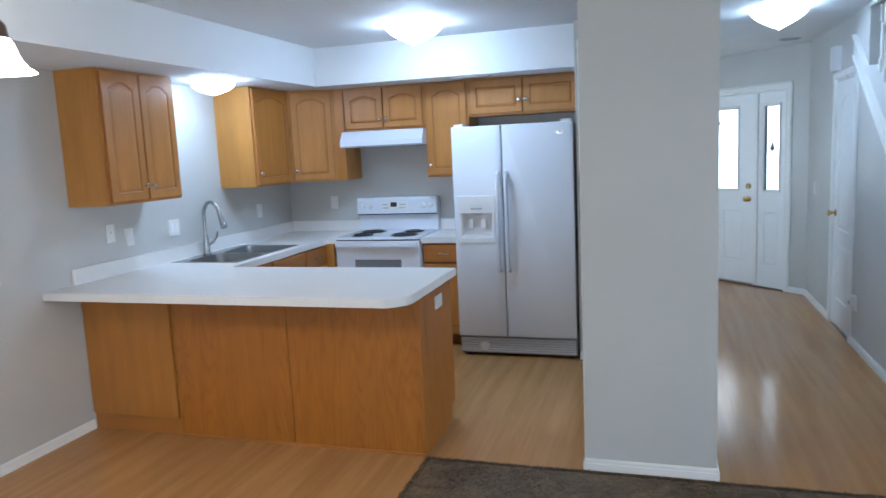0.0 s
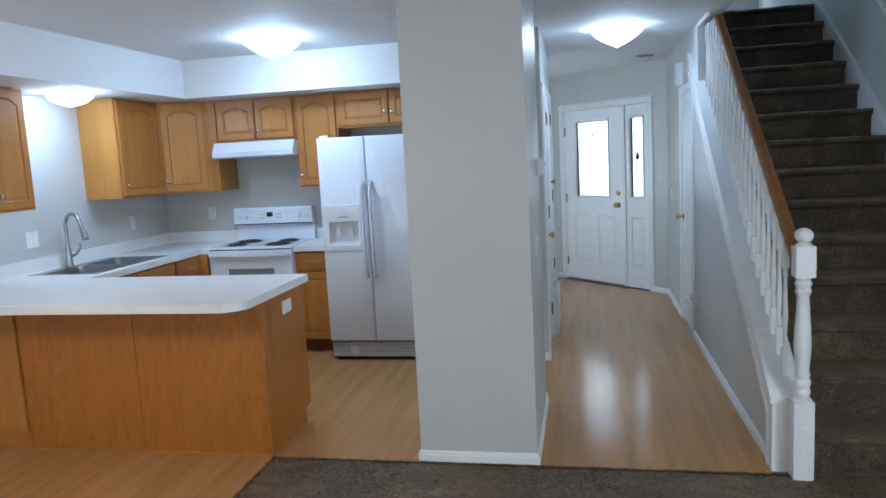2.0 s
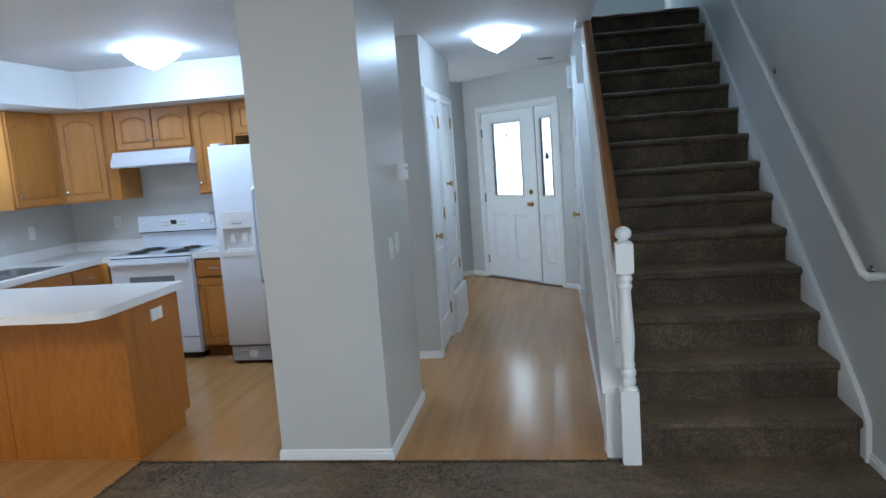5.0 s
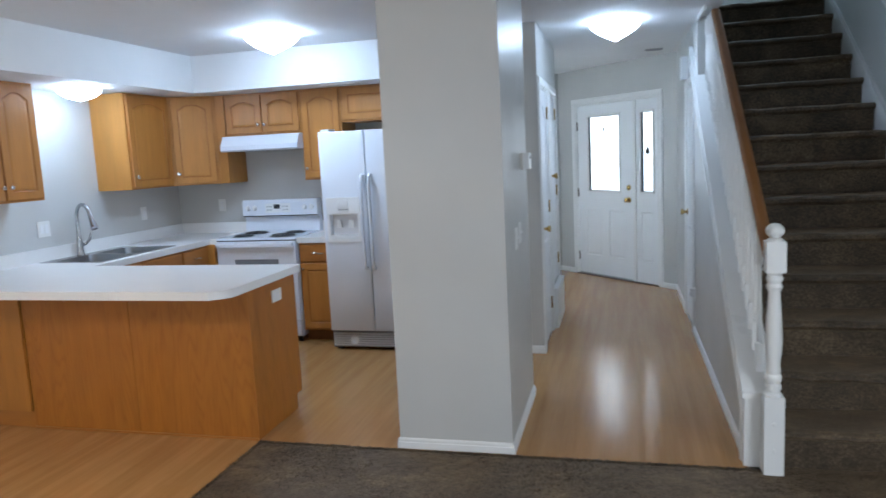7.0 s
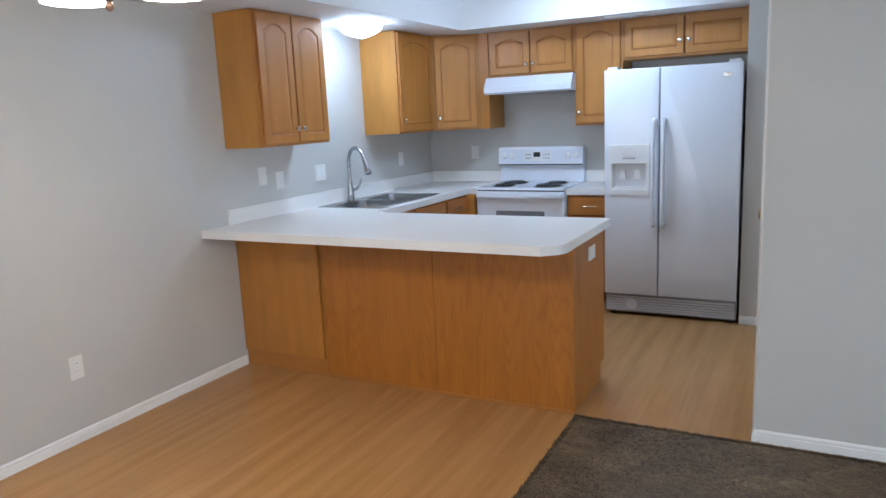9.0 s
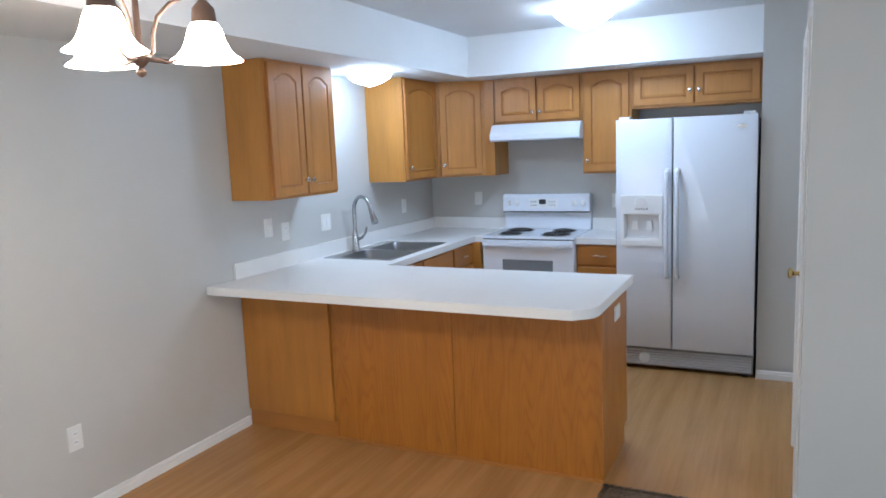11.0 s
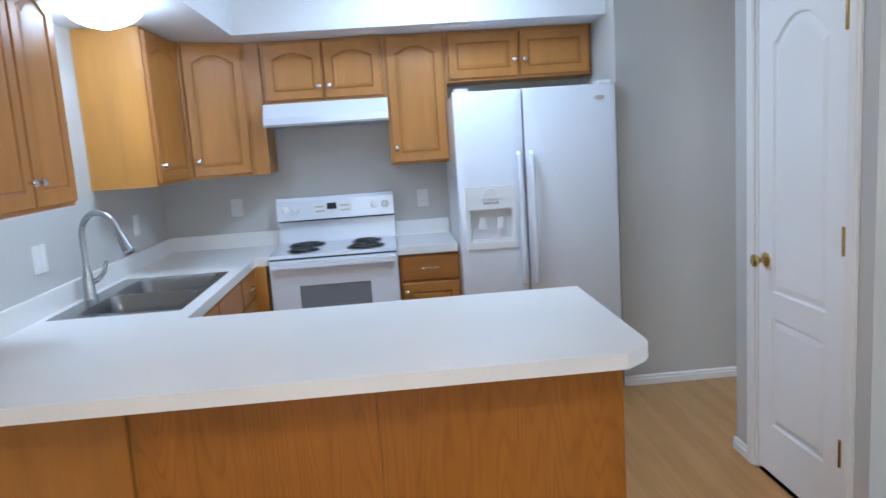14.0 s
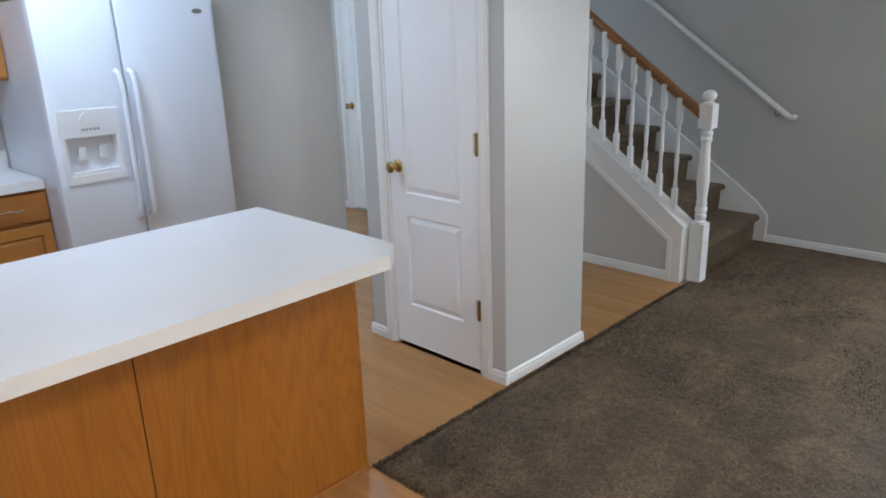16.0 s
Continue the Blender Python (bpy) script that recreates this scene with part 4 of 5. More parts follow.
def base_cabinet(m, w, layout, label, d=0.55, name="base_cabinet", top=0.8685):
    root = thing(name, m, label, "kitchen cabinet", "kitchen base cabinets")
    block("body", (0, w, 0.019, d, 0.10, top), OAK_SIDE, root)
    block("toe_kick", (0, w, 0.065, 0.085, 0.0, 0.10), OAK_DARK, root)
    bm = bmesh.new()
    f = 0.038
    box(bm, 0, f, 0, 0.019, 0.10, 0.8685), box(bm, w - f, w, 0, 0.019, 0.10, 0.8685)
    box(bm, f, w - f, 0, 0.019, 0.10, 0.13), box(bm, f, w - f, 0, 0.019, 0.68, 0.715), box(bm, f, w - f, 0, 0.019, 0.845, 0.8685)
    part("face_frame", bm, OAK, root)
    x = 0.012
    for dw, what, side in layout:
        if what in ("drawer", "false"):
            drawer(root, x, 0.705, dw, 0.15, what == "drawer")
        cab_door(root, x, 0.115, dw, 0.575, 0.0, side, 0.525)
        x += dw + 0.012
    return root


base_cabinet(pose(-1.580, 5.695, 0), 0.372, [(0.348, "drawer", "l")], "honey oak drawer-and-door base cabinet between range and refrigerator")
base_cabinet(faced(-2.445, 4.24, 0, 90), 1.02, [(0.492, "false", "r"), (0.492, "false", "l")], "honey oak sink base cabinet with two doors, closed", top=0.70)
base_cabinet(faced(-2.445, 5.263, 0, 90), 0.39, [(0.366, "drawer", "l")], "honey oak drawer base cabinet between sink and range")
block_ = thing("corner_base", pose(WALL_L + 0.001, 5.63, 0), "honey oak corner base cabinet side hidden beside the range", "kitchen cabinet")
block("body", (0, 0.72, 0.0, 0.61, 0.0, 0.8685), OAK_SIDE, block_)


# ---- peninsula ----
def peninsula():
    y0, y1, x1 = 3.612, 4.19, -0.902
    root = thing("peninsula_cabinet", Matrix(), "honey oak veneered back and end of the kitchen peninsula", "kitchen cabinet", "kitchen base cabinets")
    block("body", (WALL_L + 0.001, x1 - 0.012, y0 + 0.012, y1 - 0.02, 0.10, 0.8685), OAK_SIDE, root)
    block("plinth", (WALL_L + 0.001, x1 - 0.014, y0 + 0.014, y1 - 0.08, 0.0, 0.10), OAK, root)
    for a, b in ((-2.437, -1.688), (-1.684, x1 - 0.012)):
        block("back_panel", (a, b, y0, y0 + 0.011, 0.004, 0.8685), OAK_BACK, root, bevel=0.0012)
    block("back_panel", (WALL_L + 0.012, -2.452, y0 - 0.012, y0 + 0.006, 0.105, 0.8685), OAK_PANEL, root, "lighter honey oak panel", bevel=0.002)
    block("toe_board", (WALL_L + 0.002, -2.44, y0 + 0.006, y0 + 0.0135, 0.0, 0.105), OAK_H, root)
    block("scribe_strip", (WALL_L + 0.001, WALL_L + 0.012, y0 - 0.006, y0 + 0.006, 0.1, 0.8685), OAK, root)
    block("corner_strip", (x1 - 0.012, x1 + 0.0, y0 - 0.001, y0 + 0.02, 0.002, 0.8685), OAK_BACK, root, bevel=0.001)
    bm = bmesh.new()
    prism(bm, [(y0 + 0.02, 0.002), (y1 - 0.075, 0.002), (y1 - 0.075, 0.10), (y1, 0.10), (y1, 0.8685), (y0 + 0.02, 0.8685)], "x", x1 - 0.012, x1 - 0.001)
    part("end_panel", bm, OAK_BACK, root)
    block("floor_bead", (-2.437, x1 - 0.002, y0 - 0.010, y0 - 0.001, 0.0, 0.012), OAK_H, root)


peninsula()


def worktop():
    root = thing("worktop", Matrix(), "off-white speckled laminate worktop with a clipped peninsula corner", "worktop")
    z0, z1 = 0.869, 0.915
    X = [WALL_L + 0.0005, SX0, SX1, -2.42, -2.347]
    Y = [3.336, 4.236, SY0, SY1, 5.665, WALL_B - 0.0005]
    polys = []
    for i in range(4):
        for j in range(5):
            if (i == 1 and j == 2) or (i == 3 and j in (1, 2, 3)):
                continue
            polys.append([(X[i], Y[j]), (X[i + 1], Y[j]), (X[i + 1], Y[j + 1]), (X[i], Y[j + 1])])
    c = [(-0.975, 3.336), (-0.906, 3.391), (-0.886, 3.422), (-0.879, 3.465)]
    polys.append([(X[4], Y[0]), *c, (-0.877, Y[1]), (X[4], Y[1])])
    seen, bm = {}, bmesh.new()

    def vert(p, z):
        k = (round(p[0], 5), round(p[1], 5), z)
        if k not in seen:
            seen[k] = bm.verts.new((p[0], p[1], z))
        return seen[k]
    count = collections.Counter()
    for p in polys:
        for a, b in zip(p, p[1:] + p[:1]):
            count[tuple(sorted(((round(a[0], 5), round(a[1], 5)), (round(b[0], 5), round(b[1], 5)))))] += 1
    for p in polys:
        bm.faces.new([vert(q, z1) for q in p])
        bm.faces.new([vert(q, z0) for q in p[::-1]])
        for a, b in zip(p, p[1:] + p[:1]):
            if count[tuple(sorted(((round(a[0], 5), round(a[1], 5)), (round(b[0], 5), round(b[1], 5)))))] == 1:
                bm.faces.new([vert(a, z0), vert(b, z0), vert(b, z1), vert(a, z1)])
    part("top", bm, COUNTER, root, bevel=0.007, smooth=True)
    for name, d in (("backsplash", (WALL_L + 0.001, WALL_L + 0.021, 3.56, WALL_B - 0.001, z1, z1 + 0.095)), ("backsplash", (WALL_L + 0.021, -2.347, WALL_B - 0.021, WALL_B - 0.001, z1, z1 + 0.095))):
        block(name, d, COUNTER, root, bevel=0.005)
    r2 = thing("worktop", Matrix(), "short off-white laminate worktop between range and refrigerator", "worktop")
    block("top", (-1.582, -1.222, 5.665, WALL_B - 0.001, z0, z1), COUNTER, r2, bevel=0.007)
    block("backsplash", (-1.582, -1.222, WALL_B - 0.021, WALL_B - 0.001, z1, z1 + 0.095), COUNTER, r2, bevel=0.005)


SX0, SX1, SY0, SY1 = -2.935, -2.505, 4.41, 5.24
worktop()


def rounded(x0, x1, y0, y1, r, n=5):
    pts = []
    for cx, cy, a0 in ((x1 - r, y0 + r, -90), (x1 - r, y1 - r, 0), (x0 + r, y1 - r, 90), (x0 + r, y0 + r, 180)):
        for k in range(n + 1):
            a = radians(a0 + 90 * k / n)
            pts.append((cx + r * math.cos(a), cy + r * math.sin(a)))
    return pts


def sink():
    root = thing("kitchen_sink", Matrix(), "stainless steel double-bowl sink set into the worktop", "sink")
    z = 0.919
    ym = (SY0 + SY1) / 2
    bowls = [(SX0 + 0.012, SX1 - 0.012, SY0 + 0.014, ym - 0.014), (SX0 + 0.012, SX1 - 0.012, ym + 0.014, SY1 - 0.014)]
    bm = bmesh.new()
    a0, a1 = SX0 - 0.085, SX1 + 0.022
    for (bx0, bx1, by0, by1), (oy0, oy1) in zip(bowls, ((SY0 - 0.022, ym), (ym, SY1 + 0.022))):
        o, i_ = rounded(a0, a1, oy0, oy1, 0.001), rounded(bx0, bx1, by0, by1, 0.05)
        vo, vi = [bm.verts.new((*p, z)) for p in o], [bm.verts.new((*p, z)) for p in i_]
        for k in range(len(vo)):
            j = (k + 1) % len(vo)
            bm.faces.new((vo[k], vo[j], vi[j], vi[k]))
    box(bm, a0, a1, SY0 - 0.022, SY0 - 0.0215, 0.9155, z), box(bm, a1 - 0.0005, a1, SY0 - 0.022, SY1 + 0.022, 0.9155, z)
    part("rim", bm, STEEL, root)
    for bx0, bx1, by0, by1 in bowls:
        bm = bmesh.new()
        loops = []
        for e, dz, r in ((0, 0, 0.05), (0.004, -0.006, 0.05), (0.010, -0.10, 0.05), (0.016, -0.155, 0.055), (0.045, -0.178, 0.05), (0.12, -0.182, 0.03)):
            loops.append([bm.verts.new((*p, z + dz)) for p in rounded(bx0 + e, bx1 - e, by0 + e, by1 - e, r)])
        for p, q in zip(loops, loops[1:]):
            for k in range(len(p)):
                bm.faces.new((p[k], p[(k + 1) % len(p)], q[(k + 1) % len(p)], q[k]))
        bm.faces.new(loops[-1])
        part("bowl", bm, BOWL_STEEL, root, smooth=True)
        bm = bmesh.new()
        lathe(bm, [(0.042, z - 0.1805), (0.038, z - 0.178), (0.030, z - 0.1795), (0.004, z - 0.1805)], 20, ((bx0 + bx1) / 2, (by0 + by1) / 2, 0))
        part("drain", bm, STEEL, root, smooth=True)


sink()


def faucet():
    root = thing("kitchen_faucet", pose(-3.002, 4.785, 0.919), "brushed steel gooseneck pull-down faucet behind the sink", "faucet")
    bm = bmesh.new()
    lathe(bm, [(0.032, 0), (0.030, 0.008), (0.026, 0.02), (0.024, 0.09), (0.020, 0.12), (0.0145, 0.15)], 20)
    part("body", bm, STEEL, root, smooth=True)
    d = Vector((0.93, -0.37, 0)).normalized()
    pts = [(0, 0, 0.12), (0, 0, 0.22), (0, 0, 0.29)]
    for a in range(10, 171, 16):
        t_ = 0.102 * (1 - math.cos(radians(a)))
        pts.append((d.x * t_, d.y * t_, 0.29 + 0.105 * math.sin(radians(a))))
    bm = bmesh.new()
    tube(bm, pts, 0.0138, 14)
    part("gooseneck", bm, STEEL, root, smooth=True)
    p = Vector(pts[-1])
    bm = bmesh.new()
    q = [p + Vector((d.x * s * 0.5, d.y * s * 0.5, -s)) for s in (-0.005, 0.02, 0.06, 0.095, 0.10)]
    tube(bm, q, [0.0145, 0.017, 0.022, 0.0275, 0.023], 14)
    part("spray_head", bm, STEEL, root, smooth=True)
    bm = bmesh.new()
    tube(bm, [q[3] * 0.8 + q[2] * 0.2, q[3] * 1.0, q[4]], [0.0265, 0.0285, 0.0235], 14)
    part("spray_collar", bm, GREYP, root, "dark spray collar", smooth=True)
    bm = bmesh.new()
    tube(bm, [(0.012, 0.012, 0.075), (0.035, 0.03, 0.085), (0.058, 0.045, 0.115), (0.072, 0.05, 0.165)], [0.014, 0.011, 0.009, 0.008], 10)
    part("lever", bm, STEEL, root, smooth=True)


faucet()


# ---- range and hood ----
def kitchen_range():
    x0, w, yf = -2.343, 0.757, 5.645
    root = thing("kitchen_range", pose(x0, yf, 0), "white electric coil range between the worktops, oven closed", "range")
    block("body", (0.0, w, 0.03, 0.595, 0.05, 0.90), ENAMEL, root)
    top = new("cooktop")
    top.parent = root
    bm = bmesh.new()
    box(bm, -0.003 + 0.004, w - 0.001, 0.0, 0.53, 0.903, 0.922)
    part("cooktop_plate", bm, ENAMEL, top, bevel=0.006)
    for bx, by, r in ((0.19, 0.15, 0.086), (0.19, 0.39, 0.106), (0.57, 0.15, 0.106), (0.57, 0.39, 0.086)):
        b = new("burner")
        b.parent, b.location = top, (bx, by, 0.922)
        bm = bmesh.new()
        lathe(bm, [(r + 0.014, 0.0), (r + 0.012, 0.003), (r, 0.001), (0.01, -0.0005)], 28)
        lathe(bm, [(0.012, 0.0), (0.012, 0.010), (0.005, 0.011)], 10)
        turns = 4 if r > 0.09 else 3
        pts = [((0.016 + (r - 0.018) * k / (turns * 18)) * math.cos(k * radians(20)), (0.016 + (r - 0.018) * k / (turns * 18)) * math.sin(k * radians(20)), 0.009) for k in range(turns * 18 + 1)]
        tube(bm, pts, 0.0052, 6)
        part("coil", bm, COIL, b, "black coil on a dark drip pan", smooth=True)
    guard = new("backguard")
    guard.parent = root
    bm = bmesh.new()
    prism(bm, [(0.53, 0.90), (0.53, 0.935), (0.545, 1.06), (0.495, 1.075), (0.50, 1.20), (0.515, 1.22), (0.58, 1.22), (0.595, 1.20), (0.595, 0.90)], "x", 0.0, w)
    part("guard_panel", bm, ENAMEL, guard, bevel=0.004)
    block("dark_seam", (0.004, w - 0.004, 0.4928, 0.51, 1.066, 1.0735), DARK, guard)
    for kx in (0.055, 0.125, w - 0.125, w - 0.055):
        bm = bmesh.new()
        lathe(bm, [(0.025, 0.501), (0.024, 0.492), (0.019, 0.488), (0.018, 0.478), (0.012, 0.476)], 20, (kx, 0, 1.145), "y")
        box(bm, kx - 0.003, kx + 0.003, 0.473, 0.48, 1.128, 1.162)
        part("control_knob", bm, PLASTIC, guard, smooth=True)
    block("control_face", (0.235, 0.49, 0.4955, 0.505, 1.10, 1.185), PLASTIC, guard, bevel=0.002)
    block("display", (0.325, 0.385, 0.4935, 0.500, 1.135, 1.175), DARK, guard, "small dark clock display", bevel=0.001)
    for i in range(6):
        xx = 0.25 + 0.02 * (i % 3) if i < 3 else 0.41 + 0.022 * (i % 3)
        for zz in (1.12, 1.15):
            block("button", (xx, xx + 0.012, 0.4940, 0.497, zz, zz + 0.010), GREYP, guard)
    door = new("oven_door")
    door.parent, door.location = root, (0.004, -0.002, 0.20)
    leaf(door, w - 0.008, 0.692, 0.035, [(0, w - 0.008, 0, 0.692, 0.165, w - 0.173, 0.22, 0.535, 0.0, "hole")], ENAMEL, "door_shell")
    block("oven_window", (0.160, w - 0.168, 0.004, 0.012, 0.215, 0.540), OVENGLASS, door, "grey tinted oven window", bevel=0.002)
    bm = bmesh.new()
    box(bm, 0.012, w - 0.020, -0.042, -0.016, 0.648, 0.680)
    part("door_handle", bm, ENAMEL, door, bevel=0.009)
    for hx in (0.03, w - 0.065):
        block("handle_mount", (hx, hx + 0.025, -0.03, 0.002, 0.651, 0.676), ENAMEL, door, bevel=0.004)
    block("vent_line", (0.006, w - 0.006, 0.004, 0.03, 0.8945, 0.9035), DARK, root)
    block("storage_drawer", (0.004, w - 0.004, 0.0, 0.03, 0.065, 0.192), ENAMEL, root, bevel=0.005)
    block("kick_plate", (0.02, w - 0.02, 0.045, 0.06, 0.0, 0.06), DARK, root)


kitchen_range()


def range_hood():
    root = thing("range_hood", pose(-2.315, 5.80, 1.672), "white under-cabinet range hood above the range", "range hood")
    bm = bmesh.new()
    prism(bm, [(0.445, 0.0), (0.02, 0.0), (0.0, 0.012), (0.0, 0.05), (0.055, 0.135), (0.445, 0.135)], "x", 0.0, 0.74)
    part("hood_shell", bm, ENAMEL, root, bevel=0.003)
    block("filter", (0.1, 0.64, 0.10, 0.38, -0.003, 0.002), GREYP, root, "grey grease filter")
    block("front_lip", (0.004, 0.736, -0.003, 0.004, 0.004, 0.012), GREYP, root)


range_hood()


# ---- refrigerator ----
def refrigerator():
    x0, yf, w = -1.220, 5.432, 0.915
    root = thing("refrigerator", pose(x0, yf, 0), "white side-by-side refrigerator with an ice and water dispenser, closed", "refrigerator")
    block("cabinet_body", (0.006, w - 0.006, 0.085, 0.78, 0.03, 1.765), ENAMEL, root, bevel=0.006)
    block("door_gasket", (0.012, w - 0.012, 0.072, 0.086, 0.17, 1.76), DARK, root)
    split = 0.385
    dz0, dz1 = 0.165, 1.782
    # freezer door with the dispenser's opening
    dw = split - 0.004
    left = new("freezer_door")
    left.parent, left.location = root, (0, 0, dz0)
    h = dz1 - dz0
    ox0, ox1, oz0, oz1 = 0.062, 0.298, 0.785, 0.956
    bm = bmesh.new()
    full, hole = outline(0, dw, 0, h), outline(ox0, ox1, oz0, oz1)
    soft = outline(0.009, dw - 0.009, 0.009, h - 0.009)
    rings(bm, [(full, 0.072), (full, 0.010), (outline(0.003, dw - 0.003, 0.003, h - 0.003), 0.003), (soft, 0.0), (hole, 0.0), (hole, 0.040)])
    part("door_shell", bm, ENAMEL, left, smooth=True)
    disp = new("dispenser")
    disp.parent, disp.location = left, (0, 0, 0)
    bm = bmesh.new()
    o, i_ = outline(0.034, 0.322, 0.735, 1.095), outline(ox0, ox1, oz0, oz1)
    rings(bm, [(o, 0.001), (outline(0.036, 0.320, 0.737, 1.093), -0.007), (outline(0.055, 0.305, 0.775, 0.965), -0.007), (i_, -0.002), (outline(ox0 + 0.008, ox1 - 0.008, oz0 + 0.004, oz1 - 0.004), 0.034)], False)
    part("bezel", bm, PLASTIC, disp, bevel=0)
    block("drip_tray", (ox0 + 0.004, ox1 - 0.004, -0.004, 0.034, oz0 - 0.012, oz0 + 0.008), PLASTIC, disp, bevel=0.003)
    block("alcove_back", (ox0 + 0.001, ox1 - 0.001, 0.033, 0.038, oz0, oz1 - 0.001), ALCOVE, disp)
    for px_ in (0.13, 0.23):
        bm = bmesh.new()
        prism(bm, [(px_ - 0.022, 0.85), (px_ + 0.022, 0.85), (px_ + 0.015, 0.915), (px_ - 0.015, 0.915)], "y", 0.008, 0.030)
        part("paddle", bm, PLASTIC, disp, "white dispenser paddle")
    bm = bmesh.new()
    lathe(bm, [(0.05, -0.0072), (0.047, -0.011), (0.002, -0.0115)], 24, (0.178, 0, 1.035), "y")
    for v in bm.verts:
        v.co.z = 1.035 + max(v.co.z - 1.035, -0.014)
    part("control_hood", bm, PLASTIC, disp)
    for k in range(5):
        block("button", (0.138 + 0.018 * k, 0.150 + 0.018 * k, -0.0095, -0.006, 0.992, 1.004), GREYP, disp)
    right = new("fridge_door")
    right.parent, right.location = root, (split + 0.004, 0, dz0)
    rw = w - split - 0.004
    bm = bmesh.new()
    rings(bm, [(outline(0, rw, 0, h), 0.072), (outline(0, rw, 0, h), 0.010), (outline(0.003, rw - 0.003, 0.003, h - 0.003), 0.003), (outline(0.009, rw - 0.009, 0.009, h - 0.009), 0.0)])
    part("door_shell", bm, ENAMEL, right, smooth=True)
    bm = bmesh.new()
    lathe(bm, [(0.030, 0.001), (0.029, -0.0015), (0.001, -0.002)], 24, (rw - 0.095, 0, h - 0.075), "y")
    for v in bm.verts:
        v.co.z = h - 0.075 + (v.co.z - h + 0.075) * 0.42
    part("badge", bm, NICKEL, right, "small grey oval badge")
    for d_, hx in ((left, dw - 0.030), (right, 0.030)):
        bm = bmesh.new()
        tube(bm, [(hx, 0.004, 1.262), (hx, -0.030, 1.248), (hx, -0.043, 1.20), (hx, -0.047, 1.08), (hx, -0.047, 0.78), (hx, -0.043, 0.60), (hx, -0.030, 0.535), (hx, 0.004, 0.52)], [0.017, 0.016, 0.0145, 0.0135, 0.0135, 0.0145, 0.016, 0.017], 14)
        part("handle", bm, ENAMEL, d_, "long white bowed handle", smooth=True)
    for hx in (0.02, w - 0.09):
        block("hinge_cover", (hx, hx + 0.07, 0.02, 0.14, 1.783, 1.802), PLASTIC, root, bevel=0.006)
    grille = new("base_grille")
    grille.parent = root
    block("grille_back", (0.0, w, 0.045, 0.08, 0.02, 0.155), GREYP, grille)
    for k in range(6):
        block("grille_slat", (0.01, w - 0.01, 0.022, 0.044, 0.036 + 0.019 * k, 0.047 + 0.019 * k), ALCOVE, grille, bevel=0.002)
    bm = bmesh.new()
    lathe(bm, [(0.040, 0.046), (0.040, 0.018), (0.030, 0.014), (0.028, 0.020), (0.002, 0.020)], 24, (0.195, 0, 0.085), "y")
    part("filter_cap", bm, PLASTIC, grille, "round water filter cap", smooth=True)
    block("foot", (0.03, 0.07, 0.06, 0.1, 0.0, 0.03), DARK, root)
    block("foot", (w - 0.07, w - 0.03, 0.06, 0.1, 0.0, 0.03), DARK, root)


refrigerator()


# ---- small wall things ----
def plate(m, kind, label, wide=False):
    root = thing("switch_plate" if kind != "outlet" else "outlet_plate", m, label, "switch" if kind != "outlet" else "outlet", "wall plates")
    w, h = (0.058 if wide else 0.036), (0.058 if kind != "blank" else 0.036)
    bm = bmesh.new()
    box(bm, -w, w, -0.006, 0, -h, h)
    part("cover", bm, PLATE, root, bevel=0.003)
    xs = (-0.023, 0.023) if wide else (0.0,)
    for k, x in enumerate(xs):
        if kind == "outlet":
            for z in (-0.02, 0.02):
                block("socket", (x - 0.014, x + 0.014, -0.0075, -0.0055, z - 0.014, z + 0.014), PLASTIC, root, bevel=0.0)
                block("slots", (x - 0.007, x - 0.004, -0.0079, -0.007, z - 0.004, z + 0.006), GREYP, root)
                block("slots", (x + 0.004, x + 0.007, -0.0079, -0.007, z - 0.004, z + 0.006), GREYP, root)
        elif kind == "blank":
            block("socket", (x - 0.014, x + 0.014, -0.0075, -0.0055, -0.014, 0.014), PLASTIC, root)
        elif kind == "rocker":
            block("rocker", (x - 0.016, x + 0.016, -0.009, -0.0055, -0.033, 0.033), PLASTIC, root, bevel=0.001)
        else:
            block("toggle_slot", (x - 0.005, x + 0.005, -0.0066, -0.0055, -0.012, 0.012), PLASTIC, root)
            block("toggle", (x - 0.0035, x + 0.0035, -0.018, -0.005, 0.0, 0.010), PLASTIC, root, bevel=0.001)
    return root


plate(faced(WALL_L, 3.904, 1.185, 90), "toggle", "white toggle switch plate on the wall above the worktop")
plate(faced(WALL_L, 4.072, 1.142, 90), "outlet", "white outlet plate on the wall near the peninsula")
plate(faced(WALL_L, 4.528, 1.152, 90), "rocker", "wide white double switch plate beside the faucet", True)
plate(faced(WALL_L, 5.69, 1.162, 90), "outlet", "white outlet plate on the wall past the sink")
plate(faced(WALL_L, 2.435, 0.38, 90), "outlet", "white outlet plate low on the dining wall")
plate(pose(-2.617, WALL_B, 1.178), "outlet", "white outlet plate on the wall beside the range")
plate(pose(-1.386, WALL_B, 1.155), "outlet", "white outlet plate on the wall near the refrigerator")
plate(faced(-0.903, 3.94, 0.775, 90), "blank", "white outlet cover set sideways in the oak peninsula end", True)
plate(faced(PAN_X1, 3.985, 1.085, 90), "toggle", "white switch plate on the hall side of the pantry")
plate(faced(PAN_X1, 4.135, 1.10, 90), "toggle", "white switch plate beside another in the hall")
plate(faced(HALL_R, 7.62, 1.10, -90), "toggle", "white switch plate on the hall wall near the entry")


